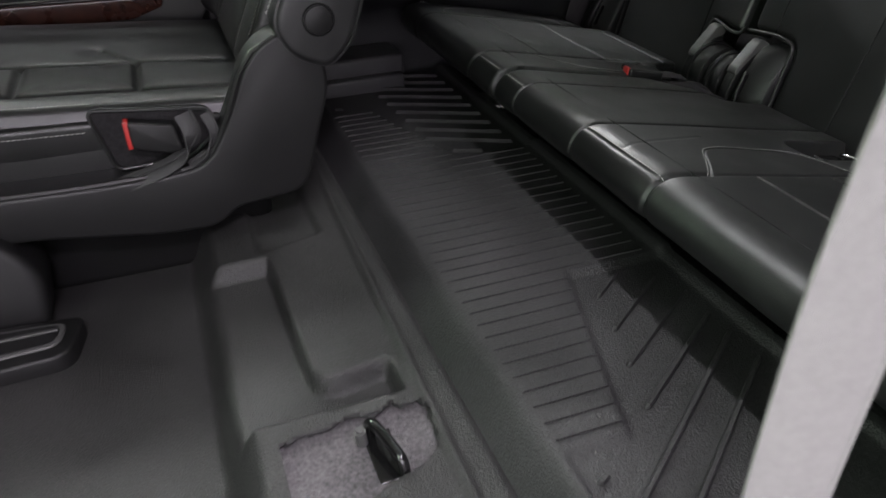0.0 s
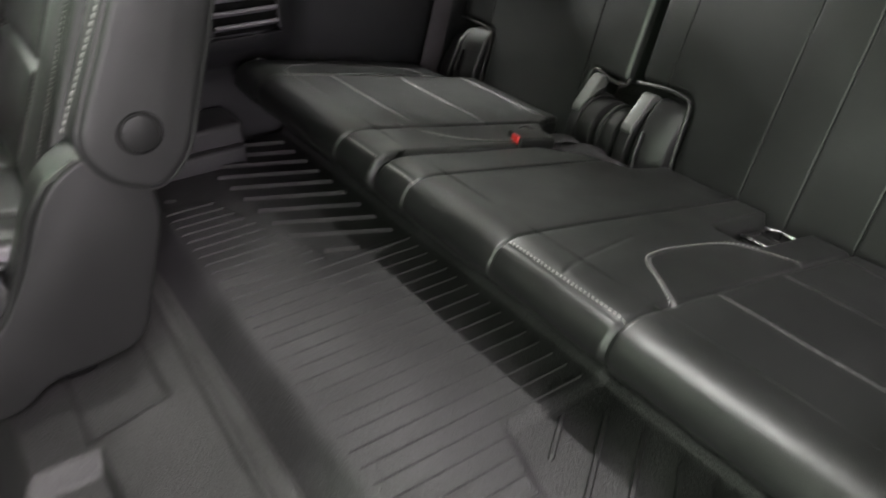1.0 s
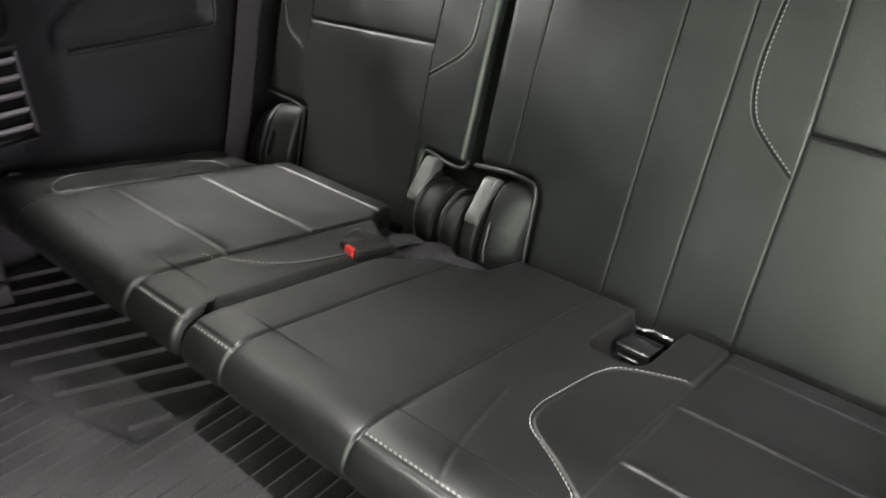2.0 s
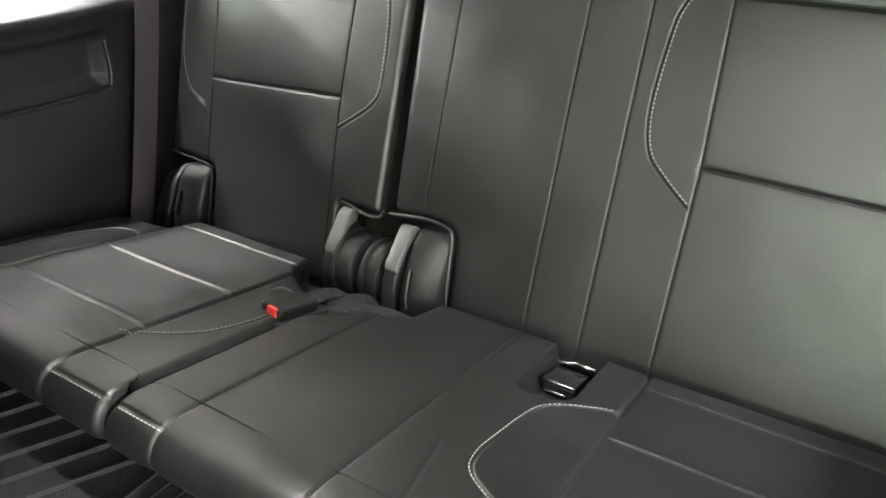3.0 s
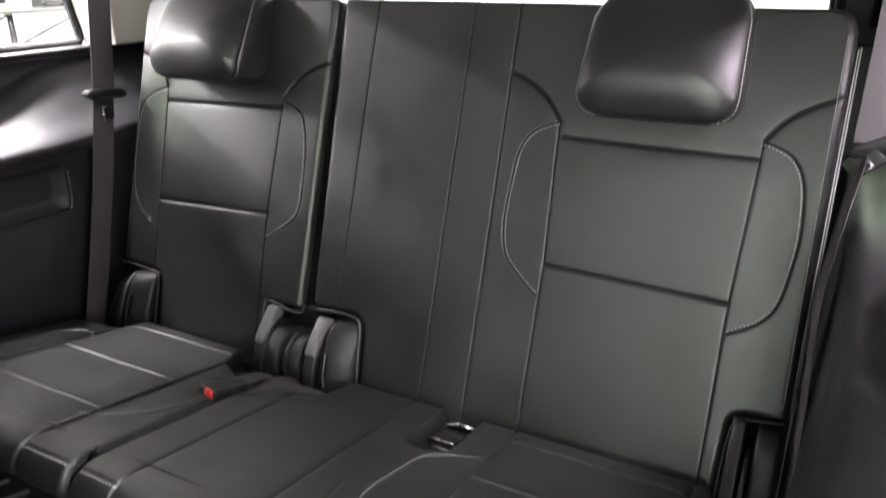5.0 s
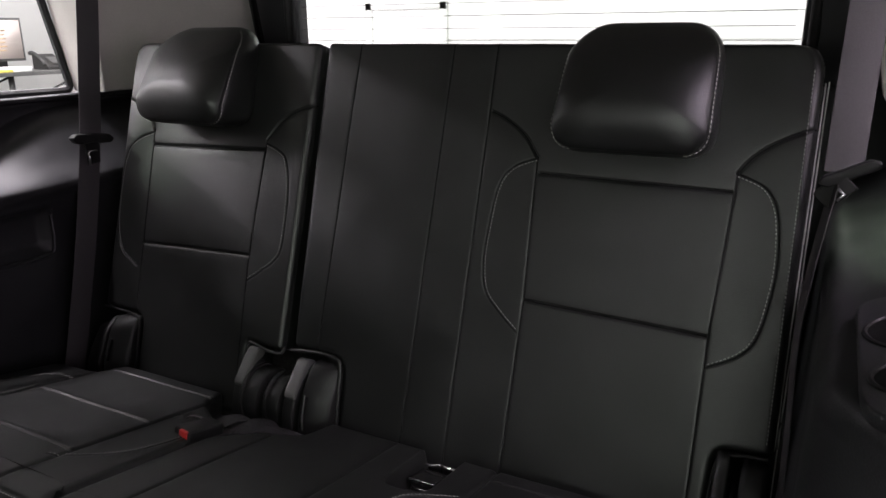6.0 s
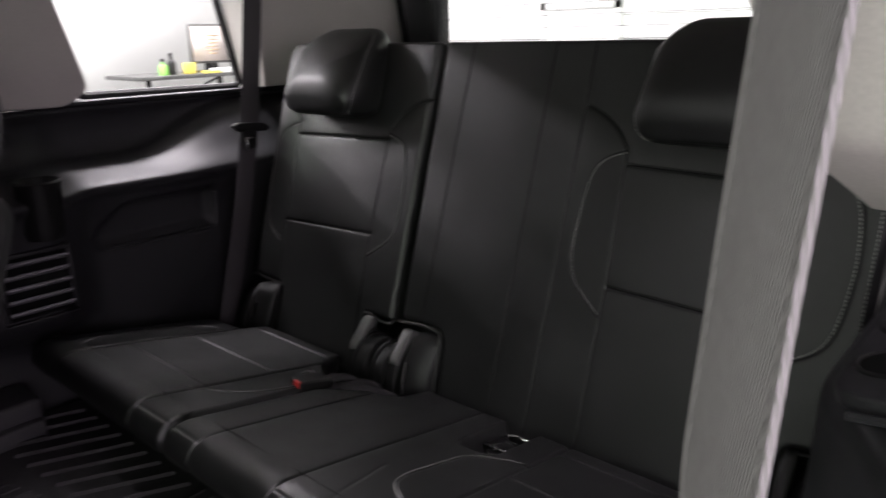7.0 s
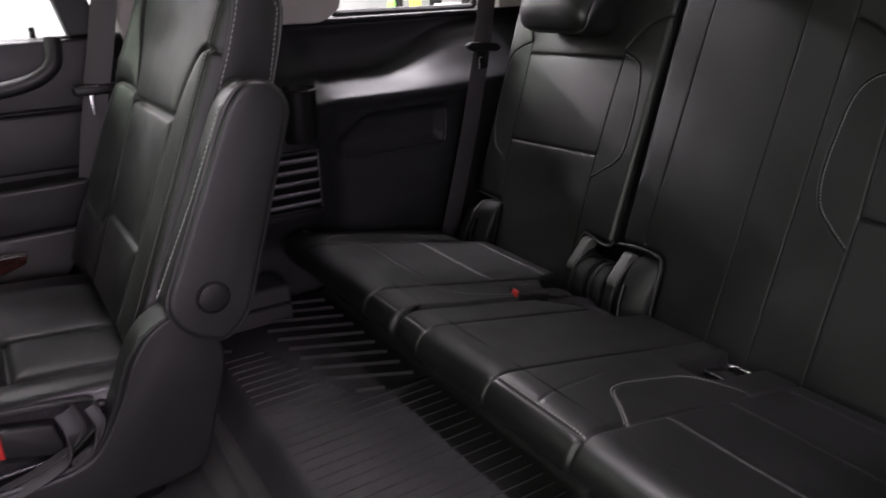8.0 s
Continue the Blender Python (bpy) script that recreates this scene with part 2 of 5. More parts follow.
class Pad:
    """A padded surface: a profile (x, z) drawn along y, in the plan u = y, v = way along the profile."""

    def __init__(self, profile, outline, seams=(), edge=0.014, bulge=0.005, spread=0.02, dents=(), crown=None, step=0.0018, thick=0.05, flip=1, back=None):
        p = np.array(profile, float)
        seg = np.hypot(*np.diff(p, axis=0).T)
        self.s = np.concatenate([[0], np.cumsum(seg)])
        self.p, self.outline, self.seams, self.edge, self.bulge, self.spread = p, [tuple(q)[:2] for q in outline], seams, edge, bulge, spread
        self.back = back
        self.dents, self.crown, self.step, self.thick, self.flip = dents, crown, step, thick, flip
        tan = np.gradient(p, self.s, axis=0)
        tan /= np.hypot(*tan.T)[:, None]
        self.nx, self.nz = -tan[:, 1] * flip, tan[:, 0] * flip

    def height(self, U, V):
        sd = signed(U, V, self.outline)
        d = np.clip(-sd, 0, None)
        e = self.edge
        H = -np.where(d < e, e - np.sqrt(np.clip(e * e - (e - np.clip(d, 0, e)) ** 2, 0, None)), 0)
        near = np.minimum(d, 0.08)
        for pts, depth, width in self.seams:
            k = line_distance(U, V, pts)
            H -= depth * np.exp(-(k / width) ** 2)
            if depth > 0.0022:
                near = np.minimum(near, k)
        H += self.bulge * (1 - np.exp(-near / self.spread))
        for poly, depth, soft in self.dents:
            H -= depth * np.clip(0.5 - signed(U, V, poly) / soft, 0, 1)
        if self.crown:
            H += self.crown(U, V)
        return H

    def point(self, U, V, lift=0.0):
        H = self.height(U, V) + lift
        x, z = np.interp(V, self.s, self.p[:, 0]), np.interp(V, self.s, self.p[:, 1])
        nx, nz = np.interp(V, self.s, self.nx), np.interp(V, self.s, self.nz)
        return np.stack([x + nx * H, U, z + nz * H], -1), np.stack([nx, np.zeros_like(nx), nz], -1)

    def build(self, parent, mat, regions, rest, skirt):
        o = np.array(self.outline)
        st = self.step
        us = np.arange(o[:, 0].min() - st, o[:, 0].max() + 2 * st, st)
        vs = np.arange(o[:, 1].min() - st, o[:, 1].max() + 2 * st, st)
        U, V = np.meshgrid(us, vs, indexing="ij")
        sd = signed(U, V, self.outline)
        gu, gv = np.gradient(sd, st, st)
        g = np.maximum(np.hypot(gu, gv), 0.3)
        snap = np.abs(sd) < 0.72 * st
        U = np.where(snap, U - sd * gu / g, U)
        V = np.where(snap, V - sd * gv / g, V)
        V = np.clip(V, 0, self.s[-1])
        P, N = self.point(U, V)
        # smooth normals of the whole sheet
        du, dv = np.gradient(P, axis=0), np.gradient(P, axis=1)
        NN = np.cross(du, dv)
        NN /= np.maximum(np.linalg.norm(NN, axis=-1, keepdims=True), 1e-12)
        if (NN * N).sum() < 0:
            NN = -NN
            turn = True
        else:
            turn = False
        cu, cv = (U[:-1, :-1] + U[1:, 1:]) / 2, (V[:-1, :-1] + V[1:, 1:]) / 2
        keep = signed(cu, cv, self.outline) < 0
        which = np.zeros(keep.shape, int)
        for k, (_, poly) in enumerate(regions, 1):
            which[(which == 0) & inside(cu, cv, list(poly))] = k
        nv = len(vs)
        flat, flatn = P.reshape(-1, 3), NN.reshape(-1, 3)
        for k in range(len(regions) + 1):
            i, j = np.nonzero(keep & (which == k))
            if not len(i):
                continue
            a, b, c, d = i * nv + j, (i + 1) * nv + j, (i + 1) * nv + j + 1, i * nv + j + 1
            quads = np.stack([a, d, c, b] if turn else [a, b, c, d], 1)
            used, back = np.unique(quads, return_inverse=True)
            mesh = bpy.data.meshes.new("pad")
            mesh.from_pydata(flat[used].tolist(), [], back.reshape(-1, 4).tolist())
            name = rest if k == 0 else regions[k - 1][0]
            link_mesh(name, mesh, mat, parent)
            mesh.normals_split_custom_set_from_vertices(flatn[used].tolist())
        # rim that goes back from the boundary
        i, j = np.nonzero(keep)
        quads = np.stack([i * nv + j, (i + 1) * nv + j, (i + 1) * nv + j + 1, i * nv + j + 1], 1)
        edges = {}
        for q in quads.tolist():
            for a, b in zip(q, q[1:] + q[:1]):
                if (b, a) in edges:
                    del edges[(b, a)]
                else:
                    edges[(a, b)] = 1
        verts, faces, index = [], [], {}
        fn = N.reshape(-1, 3)
        for a, b in edges:
            for q in (a, b):
                if q not in index:
                    index[q] = len(verts)
                    verts += [flat[q].tolist(), (flat[q] + np.array(self.back) if self.back else flat[q] - fn[q] * self.thick).tolist()]
            faces.append((index[a], index[b], index[b] + 1, index[a] + 1))
        mesh = bpy.data.meshes.new("rim")
        mesh.from_pydata(verts, [], faces)
        bm = bmesh.new()
        bm.from_mesh(mesh)
        bpy.data.meshes.remove(mesh)
        part(skirt, bm, mat, parent, smooth=False)

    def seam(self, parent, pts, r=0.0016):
        """A dark tube sunk between two sewn panels, its black standing in for crease shade."""
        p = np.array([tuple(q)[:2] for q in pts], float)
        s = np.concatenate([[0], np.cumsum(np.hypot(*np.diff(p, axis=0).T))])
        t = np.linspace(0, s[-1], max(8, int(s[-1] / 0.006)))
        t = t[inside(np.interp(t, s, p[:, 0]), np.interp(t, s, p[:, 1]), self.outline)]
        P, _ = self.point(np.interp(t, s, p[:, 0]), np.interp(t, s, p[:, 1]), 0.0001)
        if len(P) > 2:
            part("seam_shade", tube(P.tolist(), r, 6), CREASE_SHADE, parent, "dark seam line that holds the crease's shade")

    def stitch(self, parent, pts, name="stitching", long=0.0042, gap=0.0020, r=0.00068, side=0.0, mat=None):
        """A row of thread stitches along a seam."""
        p = np.array([tuple(q)[:2] for q in pts], float)
        s = np.concatenate([[0], np.cumsum(np.hypot(*np.diff(p, axis=0).T))])
        starts = np.arange(0.001, s[-1] - long, long + gap)
        verts, faces = [], []
        def at(t):
            u, v = np.interp(t, s, p[:, 0]), np.interp(t, s, p[:, 1])
            e = 0.002
            du, dv = np.interp(t + e, s, p[:, 0]) - np.interp(t - e, s, p[:, 0]), np.interp(t + e, s, p[:, 1]) - np.interp(t - e, s, p[:, 1])
            n = np.maximum(np.hypot(du, dv), 1e-9)
            return self.point(u - dv / n * side, v + du / n * side, 0.0004)
        A, NA = at(starts)
        B, _ = at(starts + long)
        M, _ = at(starts + long / 2)
        for a, m, b, n in zip(A, M, B, NA):
            t = Vector(b - a).normalized()
            n = Vector(n)
            w = t.cross(n).normalized()
            k = len(verts)
            for c, rr, up in ((a, 0.5, -0.4), (m, 1.0, 0.7), (b, 0.5, -0.4)):
                c = Vector(c) + n * up * r
                for ww, nn in ((1, 0), (0.5, 0.85), (-0.5, 0.85), (-1, 0)):
                    verts.append(c + w * ww * r * rr + n * nn * r * rr)
            for i in (0, 4):
                for j in range(3):
                    faces.append((k + i + j, k + i + j + 1, k + i + j + 5, k + i + j + 4))
            faces += [(k, k + 1, k + 2, k + 3), (k + 8, k + 9, k + 10, k + 11)]
        mesh = bpy.data.meshes.new(name)
        mesh.from_pydata([tuple(v) for v in verts], [], faces)
        ob = link_mesh(name, mesh, mat or THREAD, parent, "pale grey thread stitches")
        return tagged(ob, kind="stuff")


# ---- third row seats ----
SLOPE = 0.307                 # lean of the backrests
COSB = 1 / math.hypot(1, SLOPE)


def bz(z):
    """Way up the backrest for a height z."""
    return (z - 0.03) / COSB


def cx(x):
    """Way forward on the cushion for a place x."""
    return (0.03 - x) * 1.0192


BACK_PROFILE = [(-0.012 + SLOPE * 0.002 * k, 0.03 + 0.002 * k) for k in range(361)] + [(0.222, 0.763), (0.238, 0.770), (0.256, 0.768), (0.268, 0.758)]
CUSHION_PROFILE = [tuple(p) for p in smooth_line([(0.03, 0.076), (-0.06, 0.0935), (-0.15, 0.111), (-0.25, 0.131), (-0.36, 0.1525), (-0.44, 0.168), (-0.478, 0.1735), (-0.502, 0.167), (-0.515, 0.150), (-0.516, 0.132), (-0.502, 0.116), (-0.47, 0.105), (-0.40, 0.095), (-0.36, 0.09)], 10)]


def uvz(pts):
    return [(u, bz(z)) for u, z in pts]


def uvx(pts):
    return [(u, cx(x)) for u, x in pts]


def curve(pts, n=8):
    return [tuple(p)[:2] for p in smooth_line([(a, b, 0) for a, b in pts], n)]


BOLSTER_IN = curve(uvz([(-0.284, 0.573), (-0.244, 0.556), (-0.222, 0.525), (-0.214, 0.47), (-0.211, 0.40), (-0.222, 0.352), (-0.25, 0.322), (-0.287, 0.293)]))
BOLSTER_OUT = curve(uvz([(-0.596, 0.572), (-0.636, 0.555), (-0.656, 0.523), (-0.664, 0.47), (-0.664, 0.42), (-0.653, 0.351), (-0.63, 0.318), (-0.588, 0.294)]))
PANEL_IN = uvz([(-0.284, 0.575), (-0.292, 0.345), (-0.289, 0.06)])
PANEL_OUT = uvz([(-0.596, 0.575), (-0.586, 0.345), (-0.586, 0.06)])
SWEEP_IN = curve(uvz([(-0.192, 0.643), (-0.225, 0.629), (-0.258, 0.606), (-0.284, 0.573)]))
SWEEP_OUT = curve(uvz([(-0.596, 0.572), (-0.615, 0.597), (-0.645, 0.619), (-0.69, 0.64)]))
SEAM_TOP = uvz([(-0.291, 0.549), (-0.591, 0.545)])
SEAM_MID = uvz([(-0.293, 0.346), (-0.583, 0.338)])
UPPER_INSERT = uvz([(-0.288, 0.546), (-0.593, 0.546), (-0.586, 0.34), (-0.292, 0.344)])
LOWER_INSERT = uvz([(-0.292, 0.344), (-0.586, 0.34), (-0.586, 0.0), (-0.289, 0.0)])
PATTERN = [(BOLSTER_IN, 0.0012, 0.0016), (BOLSTER_OUT, 0.0012, 0.0016), (PANEL_IN, 0.0011, 0.0017), (PANEL_OUT, 0.0011, 0.0017),
           (SWEEP_IN, 0.0034, 0.0019), (SWEEP_OUT, 0.0034, 0.0019), (SEAM_TOP, 0.0028, 0.0018), (SEAM_MID, 0.0032, 0.0020)]


# the narrow seat's own seams, a little wider than the mirrored ones
NARROW_OUT = curve(uvz([(0.606, 0.568), (0.648, 0.553), (0.678, 0.527), (0.690, 0.468), (0.686, 0.366), (0.664, 0.314), (0.64, 0.297), (0.612, 0.284)]))
NARROW_IN = curve(uvz([(0.289, 0.562), (0.252, 0.549), (0.234, 0.530), (0.221, 0.472), (0.221, 0.373), (0.235, 0.342), (0.262, 0.320), (0.297, 0.296)]))
NARROW_PATTERN = [(NARROW_IN, 0.0016, 0.0016), (NARROW_OUT, 0.0016, 0.0016), (uvz([(0.289, 0.575), (0.300, 0.345), (0.292, 0.06)]), 0.0008, 0.0016), (uvz([(0.606, 0.575), (0.599, 0.335), (0.596, 0.06)]), 0.0008, 0.0016),
                  (curve(uvz([(0.185, 0.640), (0.225, 0.626), (0.262, 0.603), (0.289, 0.570)])), 0.0040, 0.0020), (curve(uvz([(0.606, 0.570), (0.622, 0.597), (0.65, 0.617), (0.69, 0.635)])), 0.0040, 0.0020),
                  (uvz([(0.292, 0.550), (0.602, 0.541)]), 0.0036, 0.0020), (uvz([(0.300, 0.345), (0.599, 0.335)]), 0.0042, 0.0022)]
NARROW_REGIONS = [("upper_insert", uvz([(0.292, 0.550), (0.602, 0.541), (0.599, 0.335), (0.300, 0.345)])), ("lower_insert", uvz([(0.300, 0.345), (0.599, 0.335), (0.596, 0.0), (0.292, 0.0)])),
                  ("inner_bolster", NARROW_IN), ("outer_bolster", NARROW_OUT)]


def slack(U, V):
    """Slight waviness of the stretched hide."""
    return 0.0007 * np.sin(19 * U + 7 * V + 1) * np.sin(13 * V - 9 * U + 2) + 0.00012 * np.sin(47 * U - 29 * V + 2) * np.sin(37 * V + 23 * U)


def backrest(parent, wide):
    seams = list(PATTERN if wide else NARROW_PATTERN)
    regions = [("upper_insert", UPPER_INSERT), ("lower_insert", LOWER_INSERT), ("inner_bolster", BOLSTER_IN), ("outer_bolster", BOLSTER_OUT)] if wide else list(NARROW_REGIONS)
    if wide:
        outline = rounded(uvz([(0.172, 0.762), (0.166, 0.187), (0.046, 0.192), (0.040, 0.035), (-0.612, 0.035), (-0.618, 0.182), (-0.694, 0.186), (-0.690, 0.762)]),
                          [0.012, 0.02, 0.035, 0.005, 0.005, 0.02, 0.015, 0.05])
        for a, b in ((0.091, 0.109), (-0.105, -0.095), (-0.188, -0.184)):
            seams.append((uvz([(a, 0.775), (b, 0.03)]), 0.0011, 0.0017))
        regions += [("edge_strip", uvz([(0.2, 0.9), (0.091, 0.775), (0.109, 0.0), (0.2, 0.0)])),
                    ("centre_panel", uvz([(0.091, 0.9), (-0.105, 0.9), (-0.095, 0.0), (0.109, 0.0)])),
                    ("centre_strip", uvz([(-0.105, 0.9), (-0.188, 0.9), (-0.184, 0.0), (-0.095, 0.0)]))]
    else:
        outline = rounded(uvz([(0.700, 0.762), (0.700, 0.186), (0.580, 0.182), (0.576, 0.035), (0.276, 0.035), (0.274, 0.180), (0.190, 0.175), (0.183, 0.762)]),
                          [0.05, 0.015, 0.02, 0.005, 0.005, 0.012, 0.012, 0.02])
    pad = Pad(BACK_PROFILE, outline, seams, edge=0.014, bulge=0.0018, spread=0.008, crown=slack, thick=0.07, flip=1, back=(0.067, 0, -0.0205))
    pad.build(parent, LEATHER, regions, "back_cover", "back_side")
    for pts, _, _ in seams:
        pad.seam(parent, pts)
    pad.stitch(parent, BOLSTER_IN if wide else NARROW_IN, side=-0.004 if wide else 0.004)
    pad.stitch(parent, BOLSTER_OUT if wide else NARROW_OUT, side=0.004 if wide else -0.004)
    if wide:
        pad.stitch(parent, uvz([(-0.678, 0.72), (-0.684, 0.2)]))
    return pad


FRONT = cx(-0.478) + 0.016


def cushion(parent, wide):
    if wide:
        outline = rounded(uvx([(0.162, -0.20), (0.105, -0.125), (0.045, -0.105), (0.035, -0.02), (-0.61, -0.02), (-0.622, -0.075), (-0.70, -0.09)]) + [(-0.70, FRONT + 0.12), (0.160, FRONT + 0.12)],
                          [0.02, 0.02, 0.02, 0.005, 0.01, 0.02, 0.03, 0.03, 0.03])
        stitched = curve(uvx([(-0.298, -0.418), (-0.259, -0.391), (-0.216, -0.362), (-0.204, -0.33), (-0.205, -0.29), (-0.213, -0.212), (-0.232, -0.183), (-0.262, -0.165), (-0.293, -0.149)]))
        outer = curve(uvx([(-0.587, -0.144), (-0.63, -0.150), (-0.655, -0.20), (-0.664, -0.304), (-0.660, -0.39), (-0.63, -0.435), (-0.59, -0.45)]))
        seams = [([(0.083, cx(-0.04)), (0.083, FRONT + 0.1)], 0.0032, 0.0019), ([(-0.107, cx(-0.03)), (-0.110, FRONT + 0.1)], 0.0030, 0.0019),
                 (curve([(-0.20, FRONT - 0.01), (-0.185, cx(-0.44)), (-0.16, cx(-0.33))]), 0.0007, 0.003),
                 (stitched, 0.0019, 0.0016), (outer, 0.0019, 0.0016),
                 (uvx([(-0.297, 0.0), (-0.297, -0.15)]), 0.004, 0.004), (uvx([(-0.299, -0.15), (-0.301, -0.42)]), 0.002, 0.003), ([(-0.298, cx(-0.42)), (-0.298, FRONT + 0.1)], 0.004, 0.004),
                 ([(-0.586, cx(0.0)), (-0.586, FRONT + 0.1)], 0.004, 0.004),
                 ([(-0.112, FRONT), (-0.298, FRONT)], 0.0016, 0.0022), ([(0.083, FRONT), (0.165, FRONT)], 0.0016, 0.0022)]
        for x in (-0.069, -0.211, -0.347):
            seams += [(uvx([(-0.304, x), (-0.584, x)]), 0.0021, 0.0018), (uvx([(-0.312, x + 0.006), (-0.576, x + 0.006)]), -0.0010, 0.005)]
        slot = rounded(uvx([(-0.166, -0.0), (-0.170, -0.172), (-0.234, -0.168), (-0.232, 0.0)]), [0.004, 0.022, 0.026, 0.004])
        dents = [(slot, 0.040, 0.013)]
        regions = [("inner_strip", [(0.2, -1), (0.083, -1), (0.083, 0.9), (0.2, 0.9)]), ("centre_panel", [(0.083, -1), (-0.107, -1), (-0.110, 0.9), (0.083, 0.9)]),
                   ("rear_insert", uvx([(-0.3, 0.1), (-0.586, 0.1), (-0.586, -0.069), (-0.3, -0.069)])), ("insert_panel", uvx([(-0.3, -0.069), (-0.586, -0.069), (-0.586, -0.211), (-0.3, -0.211)])),
                   ("insert_panel", uvx([(-0.3, -0.211), (-0.586, -0.211), (-0.586, -0.347), (-0.3, -0.347)])), ("front_roll", [(-0.3, cx(-0.347)), (-0.586, cx(-0.347)), (-0.586, 0.8), (-0.3, 0.8)]),
                   ("side_bolster", [(-0.586, 0), (-0.9, 0), (-0.9, 0.8), (-0.586, 0.8)])]
    else:
        outline = rounded(uvx([(0.70, -0.095), (0.590, -0.088), (0.578, -0.02), (0.30, -0.02), (0.285, -0.085), (0.20, -0.14), (0.172, -0.24)]) + [(0.172, FRONT + 0.12), (0.70, FRONT + 0.12)],
                          [0.03, 0.02, 0.01, 0.01, 0.03, 0.03, 0.03, 0.03, 0.03])
        stitched = curve(uvx([(0.292, -0.398), (0.25, -0.372), (0.215, -0.335), (0.196, -0.29), (0.188, -0.235), (0.192, -0.19)]))
        outer = curve(uvx([(0.587, -0.144), (0.63, -0.150), (0.655, -0.20), (0.664, -0.304), (0.660, -0.39), (0.63, -0.435), (0.59, -0.45)]))
        seams = [(stitched, 0.0019, 0.0016), (outer, 0.0019, 0.0016), ([(0.273, cx(-0.01)), (0.280, FRONT + 0.1)], 0.0035, 0.004),
                 ([(0.586, cx(0.0)), (0.586, FRONT + 0.1)], 0.0035, 0.004), ([(0.172, FRONT), (0.28, FRONT)], 0.0016, 0.0022)]
        for x in (-0.064, -0.22, -0.369):
            seams += [(uvx([(0.274, x), (0.584, x)]), 0.0021, 0.0018), (uvx([(0.284, x + 0.006), (0.576, x + 0.006)]), -0.0010, 0.005)]
        dents = []
        regions = [("rear_insert", uvx([(0.275, 0.1), (0.586, 0.1), (0.586, -0.064), (0.275, -0.064)])), ("insert_panel", uvx([(0.275, -0.064), (0.586, -0.064), (0.586, -0.22), (0.275, -0.22)])),
                   ("insert_panel", uvx([(0.275, -0.22), (0.586, -0.22), (0.586, -0.369), (0.275, -0.369)])), ("front_roll", [(0.275, cx(-0.369)), (0.586, cx(-0.369)), (0.586, 0.8), (0.275, 0.8)]),
                   ("side_bolster", [(0.586, 0), (0.9, 0), (0.9, 0.8), (0.586, 0.8)])]
    pad = Pad(CUSHION_PROFILE, outline, seams, edge=0.010, bulge=0.0022, spread=0.010, crown=slack, dents=dents, thick=0.06, flip=-1)
    pad.build(parent, LEATHER, regions, "cushion_cover", "cushion_side")
    pad.stitch(parent, stitched, side=0.003)
    pad.stitch(parent, outer, side=0.003)
    if wide:
        pad.stitch(parent, [(-0.112, FRONT), (-0.298, FRONT)], side=0.004)
        pad.stitch(parent, [(0.083, FRONT), (0.155, FRONT)], side=0.004)
    else:
        pad.stitch(parent, [(0.18, FRONT), (0.28, FRONT)], side=0.004)
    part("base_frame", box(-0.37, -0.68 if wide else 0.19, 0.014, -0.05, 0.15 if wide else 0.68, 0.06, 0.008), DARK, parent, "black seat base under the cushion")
    return pad


def stitches_on(bm, path, parent, name="stitching", long=0.005, gap=0.0022, r=0.00075):
    """Thread stitches along a path of (place, normal) on a skin."""
    p = np.array([tuple(q) for q, _ in path])
    nrm = np.array([tuple(n) for _, n in path])
    s = np.concatenate([[0], np.cumsum(np.linalg.norm(np.diff(p, axis=0), axis=1))])
    at = lambda x: Vector([np.interp(x, s, p[:, k]) for k in range(3)])
    out = []
    for a in np.arange(0, s[-1] - long, long + gap):
        n = Vector([np.interp(a, s, nrm[:, k]) for k in range(3)]).normalized()
        out.append(tube([at(a) - n * 0.0003, at(a + long / 2) + n * 0.0006, at(a + long) - n * 0.0003], [r * 0.6, r, r * 0.6], 5))
    return tagged(part(name, merge(*out), THREAD, parent, "pale grey thread stitches"), kind="stuff")


